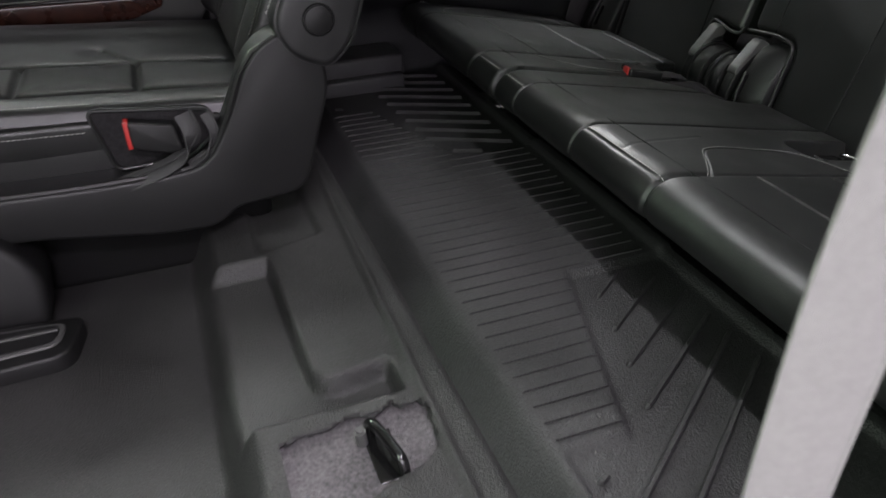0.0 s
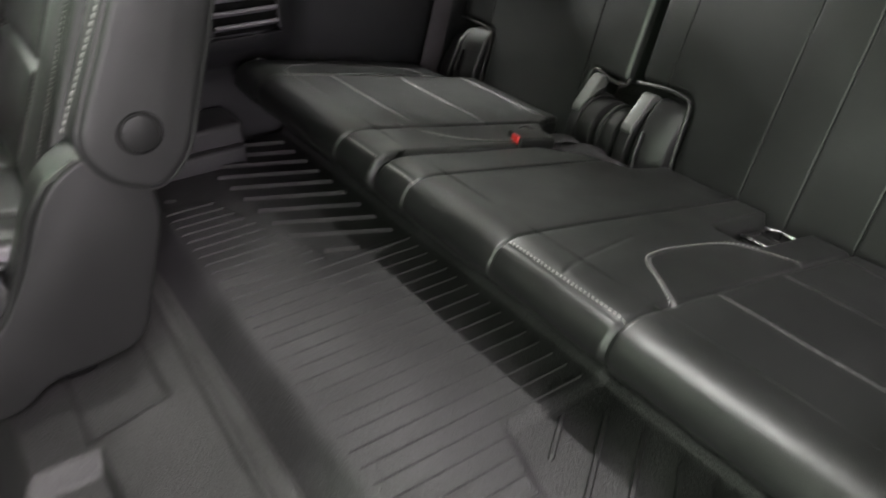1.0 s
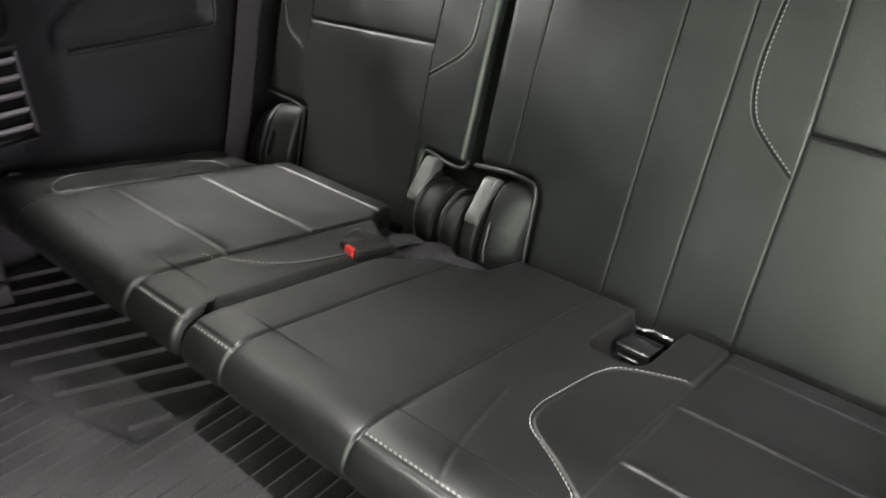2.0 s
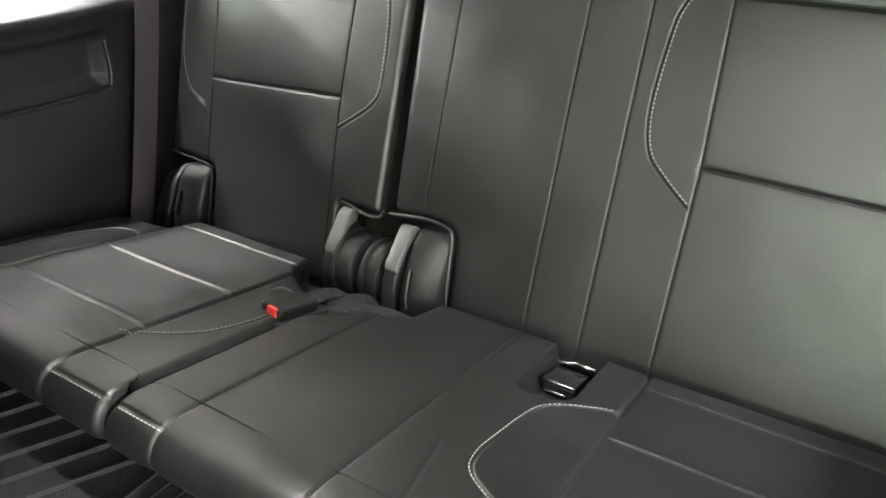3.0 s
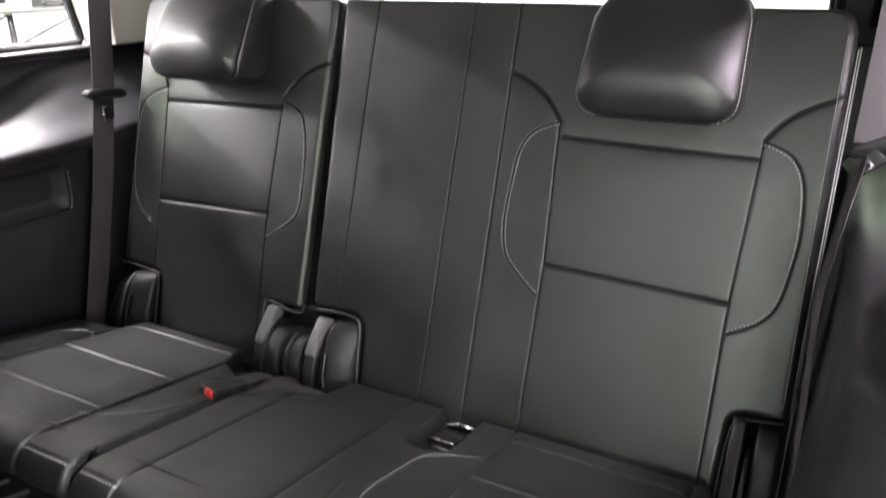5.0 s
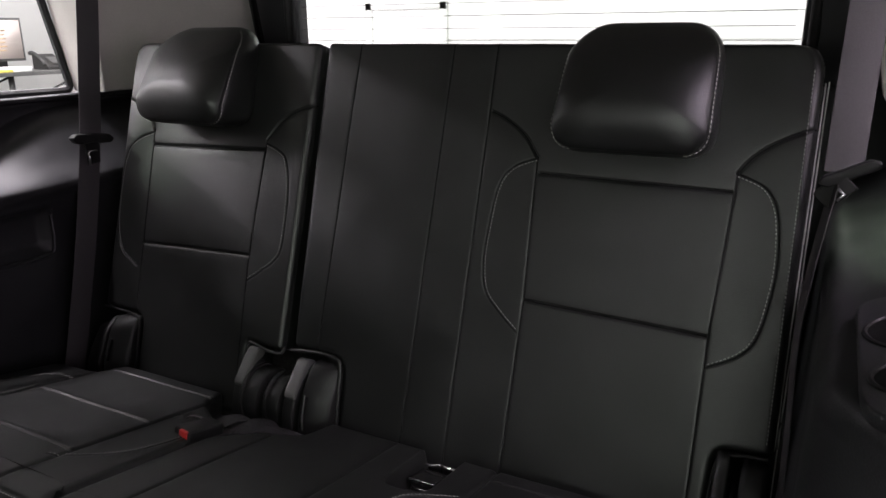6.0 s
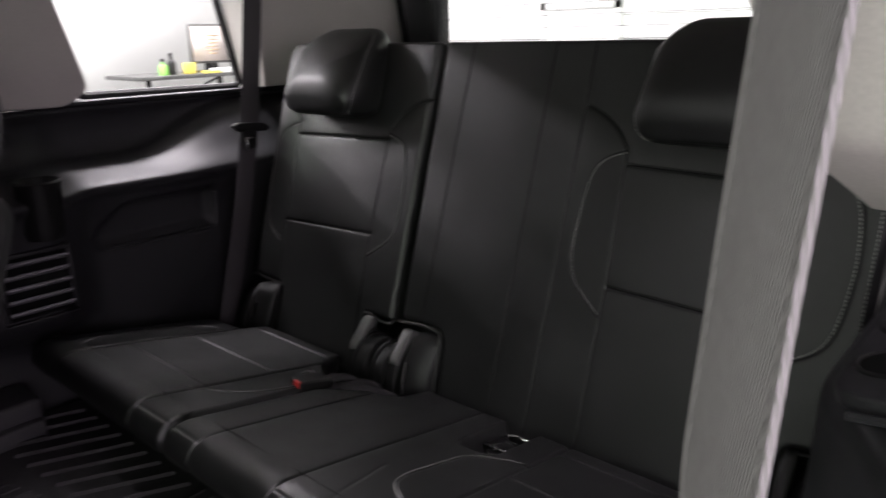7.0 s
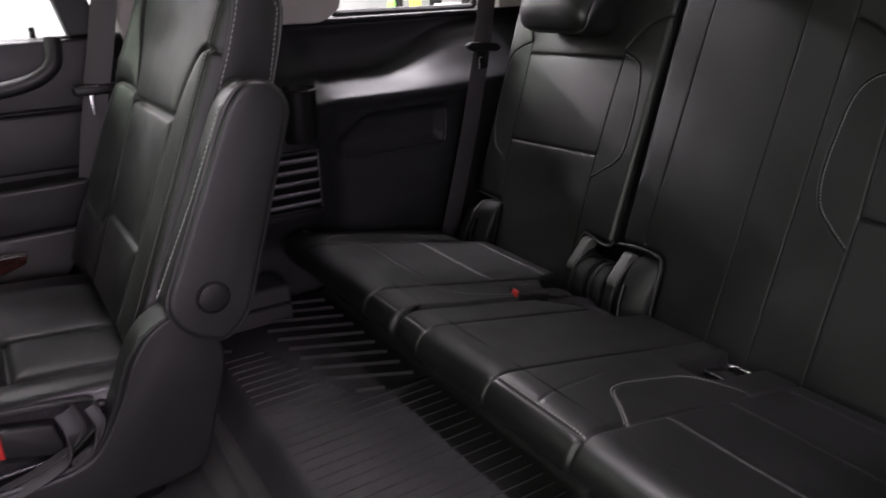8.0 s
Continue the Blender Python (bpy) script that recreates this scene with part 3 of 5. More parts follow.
def head_restraint(parent, y):
    """A cushion over the top of the backrest: a seamed front face that curls back towards its top, and plain sides."""
    bm = bmesh.new()
    corner = rounded([(-0.112, -0.095), (0.112, -0.095), (0.112, 0.100), (-0.112, 0.100)], [0.040, 0.040, 0.052, 0.052], 8)
    # depth from the front, inset of the outline
    layers = [(-0.0075, 0.085), (-0.0070, 0.060), (-0.0050, 0.036), (-0.0015, 0.020), (0.0035, 0.009), (0.0085, 0.0035), (0.0115, 0.0026), (0.0135, 0.0032), (0.0160, 0.0010), (0.024, -0.0015), (0.045, -0.003),
              (0.080, -0.002), (0.115, 0.005), (0.138, 0.018), (0.148, 0.036), (0.150, 0.07)]
    rings = []
    for d, inset in layers:
        ring = []
        w = 1 - max(0.0, d) / 0.19
        for a, b in corner:
            ky, kz = (0.112 - inset) / 0.112, (0.0975 - inset) / 0.0975
            yy, zz = a * ky, 0.0025 + (b - 0.0025) * kz
            back = 2.3 * max(0.0, zz + 0.030) ** 1.5 + 0.35 * max(0.0, -zz - 0.05) ** 1.5
            yy *= 1.035 - 0.16 * max(0.0, zz / 0.1) ** 2.0
            ring.append(bm.verts.new((d + back * w + 0.05 * (yy * yy) / 0.112 * w, yy, zz)))
        rings.append(ring)
    k = len(corner)
    for p, q in zip(rings, rings[1:]):
        for i in range(k):
            bm.faces.new((p[i], p[(i + 1) % k], q[(i + 1) % k], q[i]))
    bm.faces.new(rings[0][::-1])
    bm.faces.new(rings[-1])
    m = Matrix.Translation((0.066, y, 0.700)) @ pose(0, 0, 0, 0, 7, 0)
    moved(bm, m)
    seam = [v.co.copy() for v in rings[8]]
    paths = []
    for s in (-1, 1):
        run = [p for p in seam if s * (p.y - y) > 0.078]
        run.sort(key=lambda p: p.z)
        paths.append([(p, Vector((-0.75, s * 0.62, 0.1)).normalized()) for p in run])
    ob = part("head_restraint", bm, LEATHER, parent, sharp=80)
    for s, path in zip((-1, 1), paths):
        stitches_on(None, path, ob)
        part("headrest_post", tube([(0.15, y + s * 0.06, 0.62), (0.20, y + s * 0.06, 0.80 - 0.03)], 0.006), GLOSS, parent)
    return ob


wide_seat = thing("third_row_seat", "wide black leather third-row bench seat with pale stitching", "car seat", "third row seats")
narrow_seat = thing("third_row_seat", "narrow black leather third-row seat beside the wide bench", "car seat", "third row seats")
pad_bw, pad_cw = backrest(wide_seat, True), cushion(wide_seat, True)
pad_bn, pad_cn = backrest(narrow_seat, False), cushion(narrow_seat, False)
head_restraint(wide_seat, -0.446)
head_restraint(narrow_seat, 0.447)

# ---- hardware of the third row ----
def cyl(centre, r, y0, y1, n=24, bevel=0.003):
    """A drum that lies across the car."""
    return slab([(centre[0] + r * math.cos(2 * math.pi * k / n), centre[1] + r * math.sin(2 * math.pi * k / n)) for k in range(n)], y0, y1, bevel, seg=2)


LEVER = [(0.040, 0.170), (0.022, 0.181), (0.012, 0.178), (-0.030, 0.133), (-0.034, 0.122), (-0.020, 0.110), (0.004, 0.132)]
PLATE = [(0.034, 0.160), (0.004, 0.158), (-0.030, 0.124), (-0.045, 0.088), (-0.048, 0.02), (0.04, 0.02)]
COVER = [(0.050, 0.176), (0.020, 0.176), (0.004, 0.164), (-0.026, 0.118), (-0.040, 0.075), (-0.042, 0.03), (0.03, 0.02), (0.06, 0.08)]


def tapered(bm, y_from, y_to, pull):
    """Draws one flank of a cover back, so that its front is narrower than its foot."""
    for v in bm.verts:
        t = (v.co.y - y_from) / (y_to - y_from)
        if t > 0:
            v.co.x += pull * t
    return bm


def hinge(parent, y_lever, y_drum, half, radius):
    lever = part("hinge_lever", slab(rounded(PLATE, 0.014, 5), y_lever - 0.013, y_lever + 0.013, 0.004), PLASTIC, parent)
    # grey upper facet: wear and the overhead light both in its colour
    part("lever_face", slab(rounded(LEVER, 0.005, 4), y_lever - 0.0125, y_lever + 0.0125, 0.003), PLASTIC_GREY, lever, "worn plastic lever face, greyer for the light on it")
    drum = part("hinge_drum", cyl((0.010, 0.086), radius, y_drum - half, y_drum + half, 40, 0.007), PLASTIC, parent)
    part("drum_flange", cyl((0.010, 0.086), radius + 0.004, y_drum + half - 0.006, y_drum + half + 0.003, 40, 0.002), PLASTIC, drum)
    part("drum_foot", box(-0.044, y_drum - half + 0.002, 0.02, 0.05, y_drum + half - 0.002, 0.088, 0.008), PLASTIC, drum)


hinge(wide_seat, 0.124, 0.162, 0.016, 0.054)
hinge(narrow_seat, 0.246, 0.213, 0.019, 0.059)
cover = part("hinge_cover", tapered(slab(rounded(COVER, 0.012, 5), 0.044, 0.106, 0.007, seg=4), 0.070, 0.044, 0.030), PLASTIC, wide_seat, "black plastic hinge cover with a slot")
# solid dark bar in place of the slot's shade
part("cover_slot", moved(box(-0.004, -0.003, -0.030, 0.004, 0.003, 0.030, 0.002), Matrix.Translation((-0.033, 0.092, 0.100)) @ pose(0, 0, 0, 0, 20, 0)), DARK, cover)
part("slot_rim", tube([(x, y, z) for x, y, z in ((-0.030, 0.088, 0.134), (-0.043, 0.088, 0.094), (-0.0445, 0.0875, 0.070))], 0.0016, 6), PLASTIC_GREY, cover)
OUTER = rounded([(0.055, 0.176), (0.016, 0.178), (-0.006, 0.160), (-0.034, 0.10), (-0.046, 0.03), (0.04, 0.02)], 0.012, 5)
cover = part("outer_hinge_cover", tapered(slab(OUTER, 0.584, 0.636, 0.006, seg=4), 0.618, 0.584, 0.022), PLASTIC, narrow_seat, "dark faceted hinge cover")
part("cover_slot", moved(box(-0.004, -0.003, -0.024, 0.004, 0.003, 0.024, 0.002), Matrix.Translation((-0.026, 0.624, 0.115)) @ pose(0, 0, 0, 0, 24, 0)), DARK, cover)
part("cover_flange", slab(rounded([(0.05, 0.168), (0.020, 0.174), (-0.012, 0.150), (-0.043, 0.09), (-0.052, 0.03), (0.04, 0.02)], 0.012, 5), 0.641, 0.654, 0.004), PLASTIC, cover)
part("cover_plate", slab(rounded([(0.05, 0.150), (0.010, 0.152), (-0.028, 0.10), (-0.050, 0.03), (0.04, 0.02)], 0.012, 5), 0.659, 0.690, 0.006), PLASTIC, cover)
part("outer_hinge_cover", slab(OUTER, -0.656, -0.692, 0.010), PLASTIC, wide_seat, "dark rounded hinge cover")
part("outer_hinge_drum", cyl((0.006, 0.085), 0.060, -0.646, -0.653, 32, 0.003), PLASTIC, wide_seat)
paddle = slab(rounded([(0.045, 0.182), (0.020, 0.184), (-0.020, 0.130), (-0.052, 0.052), (-0.046, 0.036), (-0.028, 0.036), (0.004, 0.110)], 0.010, 5), -0.620, -0.641, 0.005, seg=4)
part("outer_hinge_lever", tapered(paddle, -0.632, -0.620, 0.010), PLASTIC, wide_seat, "dark plastic release paddle")

# pale welts of the zipped cover down the outer edge of the wide seat
def edge_line(y, back, z0, z1):
    return [(-0.012 + SLOPE * (z - 0.03) + back, y, z) for z in (z0 + (z1 - z0) * k / 12 for k in range(13))]


part("cover_welt", tube(edge_line(-0.694, 0.020, 0.19, 0.70), 0.0011, 6), THREAD, wide_seat, "thin pale welt of the seat cover")
part("cover_welt", tube(edge_line(-0.698, 0.052, 0.04, 0.70), 0.0011, 6), THREAD, wide_seat, "thin pale welt of the seat cover")
ring = [(-0.012 + SLOPE * 0.17 + 0.046, -0.699 + 0.004 * math.sin(a), 0.200 + 0.022 * math.cos(a)) for a in (2 * math.pi * k / 16 for k in range(17))]
part("zip_puller", tube(ring, 0.0016, 6), PLASTIC_GREY, wide_seat, "small grey zip puller")

# rolled leather lips round the hinge recess
def lip(parent, pts, r=0.0022):
    p3 = [(-0.012 + SLOPE * (z - 0.03) - 0.004, u, z) for u, z in pts]
    part("piping", tube(smooth_line(p3, 6), r, 8), LEATHER_SIDE, parent)


lip(wide_seat, [(0.166, 0.186), (0.135, 0.189), (0.100, 0.192), (0.064, 0.189), (0.048, 0.178), (0.044, 0.13), (0.040, 0.07)], 0.0034)
lip(narrow_seat, [(0.181, 0.188), (0.188, 0.175), (0.215, 0.173), (0.245, 0.179), (0.266, 0.182), (0.274, 0.170), (0.275, 0.12), (0.276, 0.07)], 0.0034)
lip(wide_seat, [(-0.688, 0.188), (-0.65, 0.184), (-0.622, 0.172), (-0.616, 0.12), (-0.614, 0.06)])
lip(narrow_seat, [(0.694, 0.188), (0.65, 0.186), (0.594, 0.182), (0.580, 0.165), (0.578, 0.12), (0.576, 0.06)])


# buckle in its pocket between the cushions
buckle = thing("belt_buckle", "black seat belt buckle with a red release button between cushions", "belt buckle")
bm = moved(box(-0.036, -0.022, -0.014, 0.036, 0.022, 0.014, 0.005), Matrix.Translation((-0.192, 0.190, 0.118)) @ pose(0, 0, 0, 0, 11, -8))
part("buckle_body", bm, PLASTIC, buckle)
bm = moved(box(-0.0390, -0.016, -0.003, -0.030, 0.004, 0.0135, 0.002), Matrix.Translation((-0.192, 0.190, 0.118)) @ pose(0, 0, 0, 0, 11, -8))
part("release_button", bm, RED, buckle, "bright red release button")
bm = moved(box(-0.05, -0.03, -0.022, 0.05, 0.028, -0.012, 0.004), Matrix.Translation((-0.185, 0.19, 0.124)) @ pose(0, 0, 0, 0, 11, -8))
part("buckle_pocket", bm, FELT, buckle, "soft dark pocket under the buckle")
part("strap", ribbon(smooth_line([(-0.158, 0.186, 0.114), (-0.125, 0.178, 0.112), (-0.09, 0.172, 0.095), (-0.05, 0.168, 0.05)], 5), (0.2, 1, 0.1), 0.002, 0.030), FELT, buckle)
strap = thing("folded_strap", "crumpled grey belt webbing behind the cushion edge", "seat belt")
part("webbing", ribbon(smooth_line([(-0.152, 0.162, 0.100), (-0.122, 0.130, 0.100), (-0.100, 0.095, 0.093), (-0.092, 0.065, 0.088), (-0.084, 0.045, 0.080)], 6), (0.7, 0.5, 0.25), 0.002, 0.022), FELT, strap)
part("webbing", ribbon(smooth_line([(-0.135, 0.168, 0.098), (-0.10, 0.145, 0.100), (-0.07, 0.13, 0.084), (-0.05, 0.125, 0.05)], 6), (0.5, 0.8, 0.1), 0.002, 0.026), FELT, strap)
loop = thing("strap_loop", "small pale pull loop beside the narrow cushion", "strap")
part("loop_band", ribbon(smooth_line([(-0.175, 0.250, 0.112), (-0.165, 0.235, 0.124), (-0.160, 0.215, 0.120), (-0.158, 0.205, 0.105)], 5), (1, 0.2, 0), 0.0015, 0.006), WEBBING, loop)

# child seat anchor in the slot of the wide cushion
anchor = thing("seat_anchor", "black metal anchor latch in the cushion slot", "latch")
part("latch_block", moved(box(-0.024, -0.023, -0.020, 0.024, 0.023, 0.004, 0.004), Matrix.Translation((-0.078, -0.199, 0.074)) @ pose(0, 0, 0, 0, 12, 0)), PLASTIC, anchor)
part("latch_plate", moved(merge(box(-0.026, -0.024, 0.0045, 0.020, 0.024, 0.0065, 0.0008), box(-0.027, -0.024, -0.002, -0.0245, 0.024, 0.0065, 0.0008)), Matrix.Translation((-0.078, -0.199, 0.074)) @ pose(0, 0, 0, 0, 12, 0)), GLOSS, anchor, "worn black steel plate")
part("latch_edge", tube([(-0.1045, -0.176, 0.085), (-0.1045, -0.222, 0.085)], 0.0013, 6), METAL, anchor, "thin bright steel edge")
part("latch_lip", tube([(-0.108, -0.183, 0.072), (-0.108, -0.212, 0.072)], 0.0022, 6), METAL, anchor, "thin bright steel edge")
part("latch_bar", tube(smooth_line([(-0.046, -0.176, 0.076), (-0.050, -0.188, 0.080), (-0.044, -0.200, 0.080), (-0.048, -0.212, 0.082), (-0.042, -0.226, 0.078)], 5), 0.0030, 8), METAL, anchor)


# ---- car interior shell ----
def steps(a, b, d):
    n = max(1, round(abs(b - a) / d))
    return [a + (b - a) * i / n for i in range(n + 1)]


def ramp(x, a, b):
    t = min(1, max(0, (x - a) / (b - a)))
    return t * t * (3 - 2 * t)


def sheet(name, f, us, vs, mat, label="", category="", parent=None, drop=None):
    """A surface from a function of two runs of numbers."""
    bm = bmesh.new()
    grid = [[bm.verts.new(f(u, v)) for v in vs] for u in us]
    for a, b in zip(grid, grid[1:]):
        for k in range(len(vs) - 1):
            bm.faces.new((a[k], b[k], b[k + 1], a[k + 1]))
    if drop:
        bmesh.ops.delete(bm, geom=[f for f in bm.faces if drop(f.calc_center_median())], context="FACES")
    return tagged(part(name, bm, mat, parent, sharp=70), label, category, "", "" if parent else "structure")


def structure(name, bm, mat, label, category):
    return tagged(part(name, bm, mat), label, category, "", "structure")


def trim_profile(x):
    """Section of the side trim at x: wall, overhanging armrest edge, nearly level ledge, scoop up to the sill."""
    up = ramp(x, -0.20, 0.10)
    front = 1 - ramp(x, -0.45, -0.31)
    rise = 0.015 * ramp(x, -0.1, 0.25)
    pts = [(0.765, -0.10), (0.775, 0.02), (0.778, 0.125), (0.779, 0.165), (0.780, 0.208), (0.781, 0.28), (0.779, 0.37), (0.766, 0.425 + rise), (0.752, 0.447 + rise), (0.750, 0.459 + rise), (0.760, 0.468 + rise + 0.004 * up),
           (0.796, 0.482 + rise + 0.022 * up), (0.832, 0.496 + rise + 0.050 * up), (0.856, 0.507 + rise + 0.074 * up), (0.884, 0.519 + rise + 0.086 * up), (0.898 - 0.014 * up, 0.552 + 0.058 * up), (0.893 - 0.010 * up, 0.597 + 0.020 * up), (0.878, 0.622 + 0.004 * up), (0.885, 0.633)]
    out = []
    for y, z in pts:
        k = front * (0.072 * ramp(z, 0.13, 0.206) if z < 0.47 else 0.072 - 0.02 * min(1, (z - 0.47) / 0.1))
        out.append((y - k, z))
    return [tuple(p)[:2] for p in smooth_line([(a, b, 0) for a, b in out], 6)]


def trim_y(x, z):
    p = trim_profile(x)
    return float(np.interp(z, [q[1] for q in p], [q[0] for q in p]))


def pocket_depth(x, z):
    top = 0.418 - 0.06 * (1 - ramp(x, -0.33, -0.22))
    low = 0.318 - 0.014 * (x + 0.3)
    return 0.028 * ramp(x, -0.325, -0.30) * (1 - ramp(x, -0.022, -0.012)) * ramp(z, low, low + 0.01) * (1 - ramp(z, top - 0.012, top))


def near_profile(x):
    """Section of the trim by the open door, where the ledge holds two cups."""
    up = ramp(x, -0.18, 0.16)
    pts = [(0.700, -0.10), (0.706, 0.05), (0.714, 0.2), (0.722, 0.35), (0.724, 0.42), (0.726, 0.447), (0.740, 0.472), (0.780, 0.488), (0.825, 0.500 + 0.015 * up), (0.858, 0.514 + 0.03 * up), (0.872, 0.56 + 0.02 * up), (0.879, 0.612), (0.885, 0.633)]
    return [tuple(p)[:2] for p in smooth_line([(a, b, 0) for a, b in pts], 6)]


def near_trim():
    root = thing("side_trim", "black moulded plastic side trim with two cup wells in its ledge", "side trim", "side trims")
    rows = near_profile(0)
    sheet("trim_panel", lambda x, k: (x, -near_profile(x)[k][0] - 0.15 * (1 - ramp(x, -0.56, -0.27)) * (1 - 0.5 * ramp(near_profile(x)[k][1], 0.43, 0.5)), near_profile(x)[k][1]), steps(-0.56, 0.72, 0.014), range(len(rows)), TRIM, parent=root)
    part("sill_lip", slab([(-0.56, 0.632), (0.72, 0.632), (0.72, 0.642), (-0.56, 0.642)], -0.86, -0.905, 0.004), TRIM, root)
    tilt = Matrix.Translation((-0.270, -0.803, 0.504)) @ pose(0, 0, 0, -12, 0, 0)
    plate = part("cup_plate", moved(slab(rounded([(-0.15, -0.062), (0.15, -0.062), (0.15, 0.05), (-0.15, 0.05)], 0.055), -0.012, 0.004, 0.004, axis="z"), tilt), TRIM, root, "satin black cup plate")
    for x, y, r in ((-0.072, 0.010, 0.031), (0.036, -0.004, 0.047)):
        rim = [(x + r * math.cos(a), y + r * math.sin(a), 0.0045) for a in (2 * math.pi * k / 32 for k in range(33))]
        # no hollow: the well's shade is a flat dark disc on the plate
        well = part("well_disc", moved(tube([(x, y, -0.004), (x, y, 0.0052)], r, 32), tilt), DARK, plate, "flat dark disc for the shade in a cup well")
        part("well_rim", moved(tube(rim, 0.0026, 6, False), tilt), PLASTIC, well)
    part("plate_lip", moved(tube(smooth_line([(-0.155, 0.03, -0.008), (-0.160, -0.03, -0.008), (-0.13, -0.068, -0.008), (0.0, -0.074, -0.008), (0.13, -0.068, -0.008)], 6), 0.004, 8), tilt), TRIM, plate)
    return root


def side_trim(s):
    root = thing("side_trim", "black moulded plastic side trim with armrest ledge and map pocket", "side trim", "side trims")
    rows = {}

    def place(x, k):
        if x not in rows:
            rows[x] = trim_profile(x)
        y, z = rows[x][k]
        return (x, s * (y + pocket_depth(x, z)), z)

    sheet("trim_panel", place, steps(-0.74, 0.72, 0.01), range(len(trim_profile(0))), TRIM, parent=root)
    part("sill_lip", slab([(-0.64, 0.632), (0.72, 0.632), (0.72, 0.642), (-0.64, 0.642)], s * 0.86, s * 0.905, 0.004), TRIM, root)
    part("pocket_rim", tube(smooth_line([(-0.30, s * 0.772, 0.315), (-0.15, s * 0.772, 0.312), (-0.035, s * 0.772, 0.312), (-0.012, s * 0.772, 0.33), (-0.010, s * 0.772, 0.40)], 8), 0.0045, 8), TRIM, root)
    # air outlet with its slats
    y = trim_y(-0.45, 0.26)
    vent = part("vent_frame", merge(box(-0.548, s * (y - 0.012), 0.357, -0.404, s * (y + 0.02), 0.366, 0.003), box(-0.548, s * (y - 0.012), 0.217, -0.404, s * (y + 0.02), 0.221, 0.003),
                                    box(-0.412, s * (y - 0.010), 0.226, -0.403, s * (y + 0.02), 0.357, 0.003), box(-0.549, s * (y - 0.010), 0.226, -0.540, s * (y + 0.02), 0.357, 0.003)), TRIM, root)
    # dark plate gives the shade behind the slats
    part("vent_backing", box(-0.540, s * (y - 0.003), 0.225, -0.412, s * (y + 0.002), 0.358), DARK, root)
    for k in range(5):
        z = 0.240 + 0.0258 * k
        bm = moved(box(-0.063, -0.010, -0.0035, 0.063, 0.010, 0.0035, 0.0025), Matrix.Translation((-0.476, s * (y - 0.008), z)) @ pose(0, 0, 0, -28 * s, 0, 0))
        part("slat", bm, SLAT, root, "satin grey vent slat")
    # cup holder at the front of the ledge
    c = Vector((-0.445, s * 0.705, 0))
    bm = bmesh.new()
    rings = []
    for r, z in ((0.034, 0.385), (0.040, 0.40), (0.045, 0.495), (0.047, 0.502), (0.043, 0.506), (0.039, 0.498), (0.034, 0.41), (0.0, 0.405)):
        rings.append([bm.verts.new((c.x + r * math.cos(a), c.y + r * math.sin(a), z)) for a in (2 * math.pi * k / 28 for k in range(28))] if r else [bm.verts.new((c.x, c.y, z))])
    for a, b in zip(rings, rings[1:]):
        for k in range(28):
            bm.faces.new((a[k], a[(k + 1) % 28], b[(k + 1) % 28], b[k]) if len(b) > 1 else (a[k], a[(k + 1) % 28], b[0]))
    bm.faces.new(rings[0][::-1])
    part("cup_holder", bm, PLASTIC, root, "round black cup holder")
    yb = trim_y(-0.46, 0.575)
    part("bag_hook", merge(moved(cyl((0, 0), 0.018, -0.006, 0.006, 24, 0.003), Matrix.Translation((-0.455, s * (yb - 0.002), 0.575))), moved(cyl((0, 0), 0.011, -0.007, 0.007, 24, 0.003), Matrix.Translation((-0.455, s * (yb - 0.010), 0.575)))), TRIM, root)
    return root


trim_far = side_trim(1)
trim_near = near_trim()
step_block = thing("sill_block", "grey plastic sill block beside the floor mat", "trim")
part("block_body", box(-0.80, 0.655, -0.02, -0.526, 0.77, 0.070, 0.010, 4), SILL, step_block)
part("block_lip", box(-0.80, 0.634, -0.02, -0.532, 0.665, 0.030, 0.007, 4), SILL, step_block)

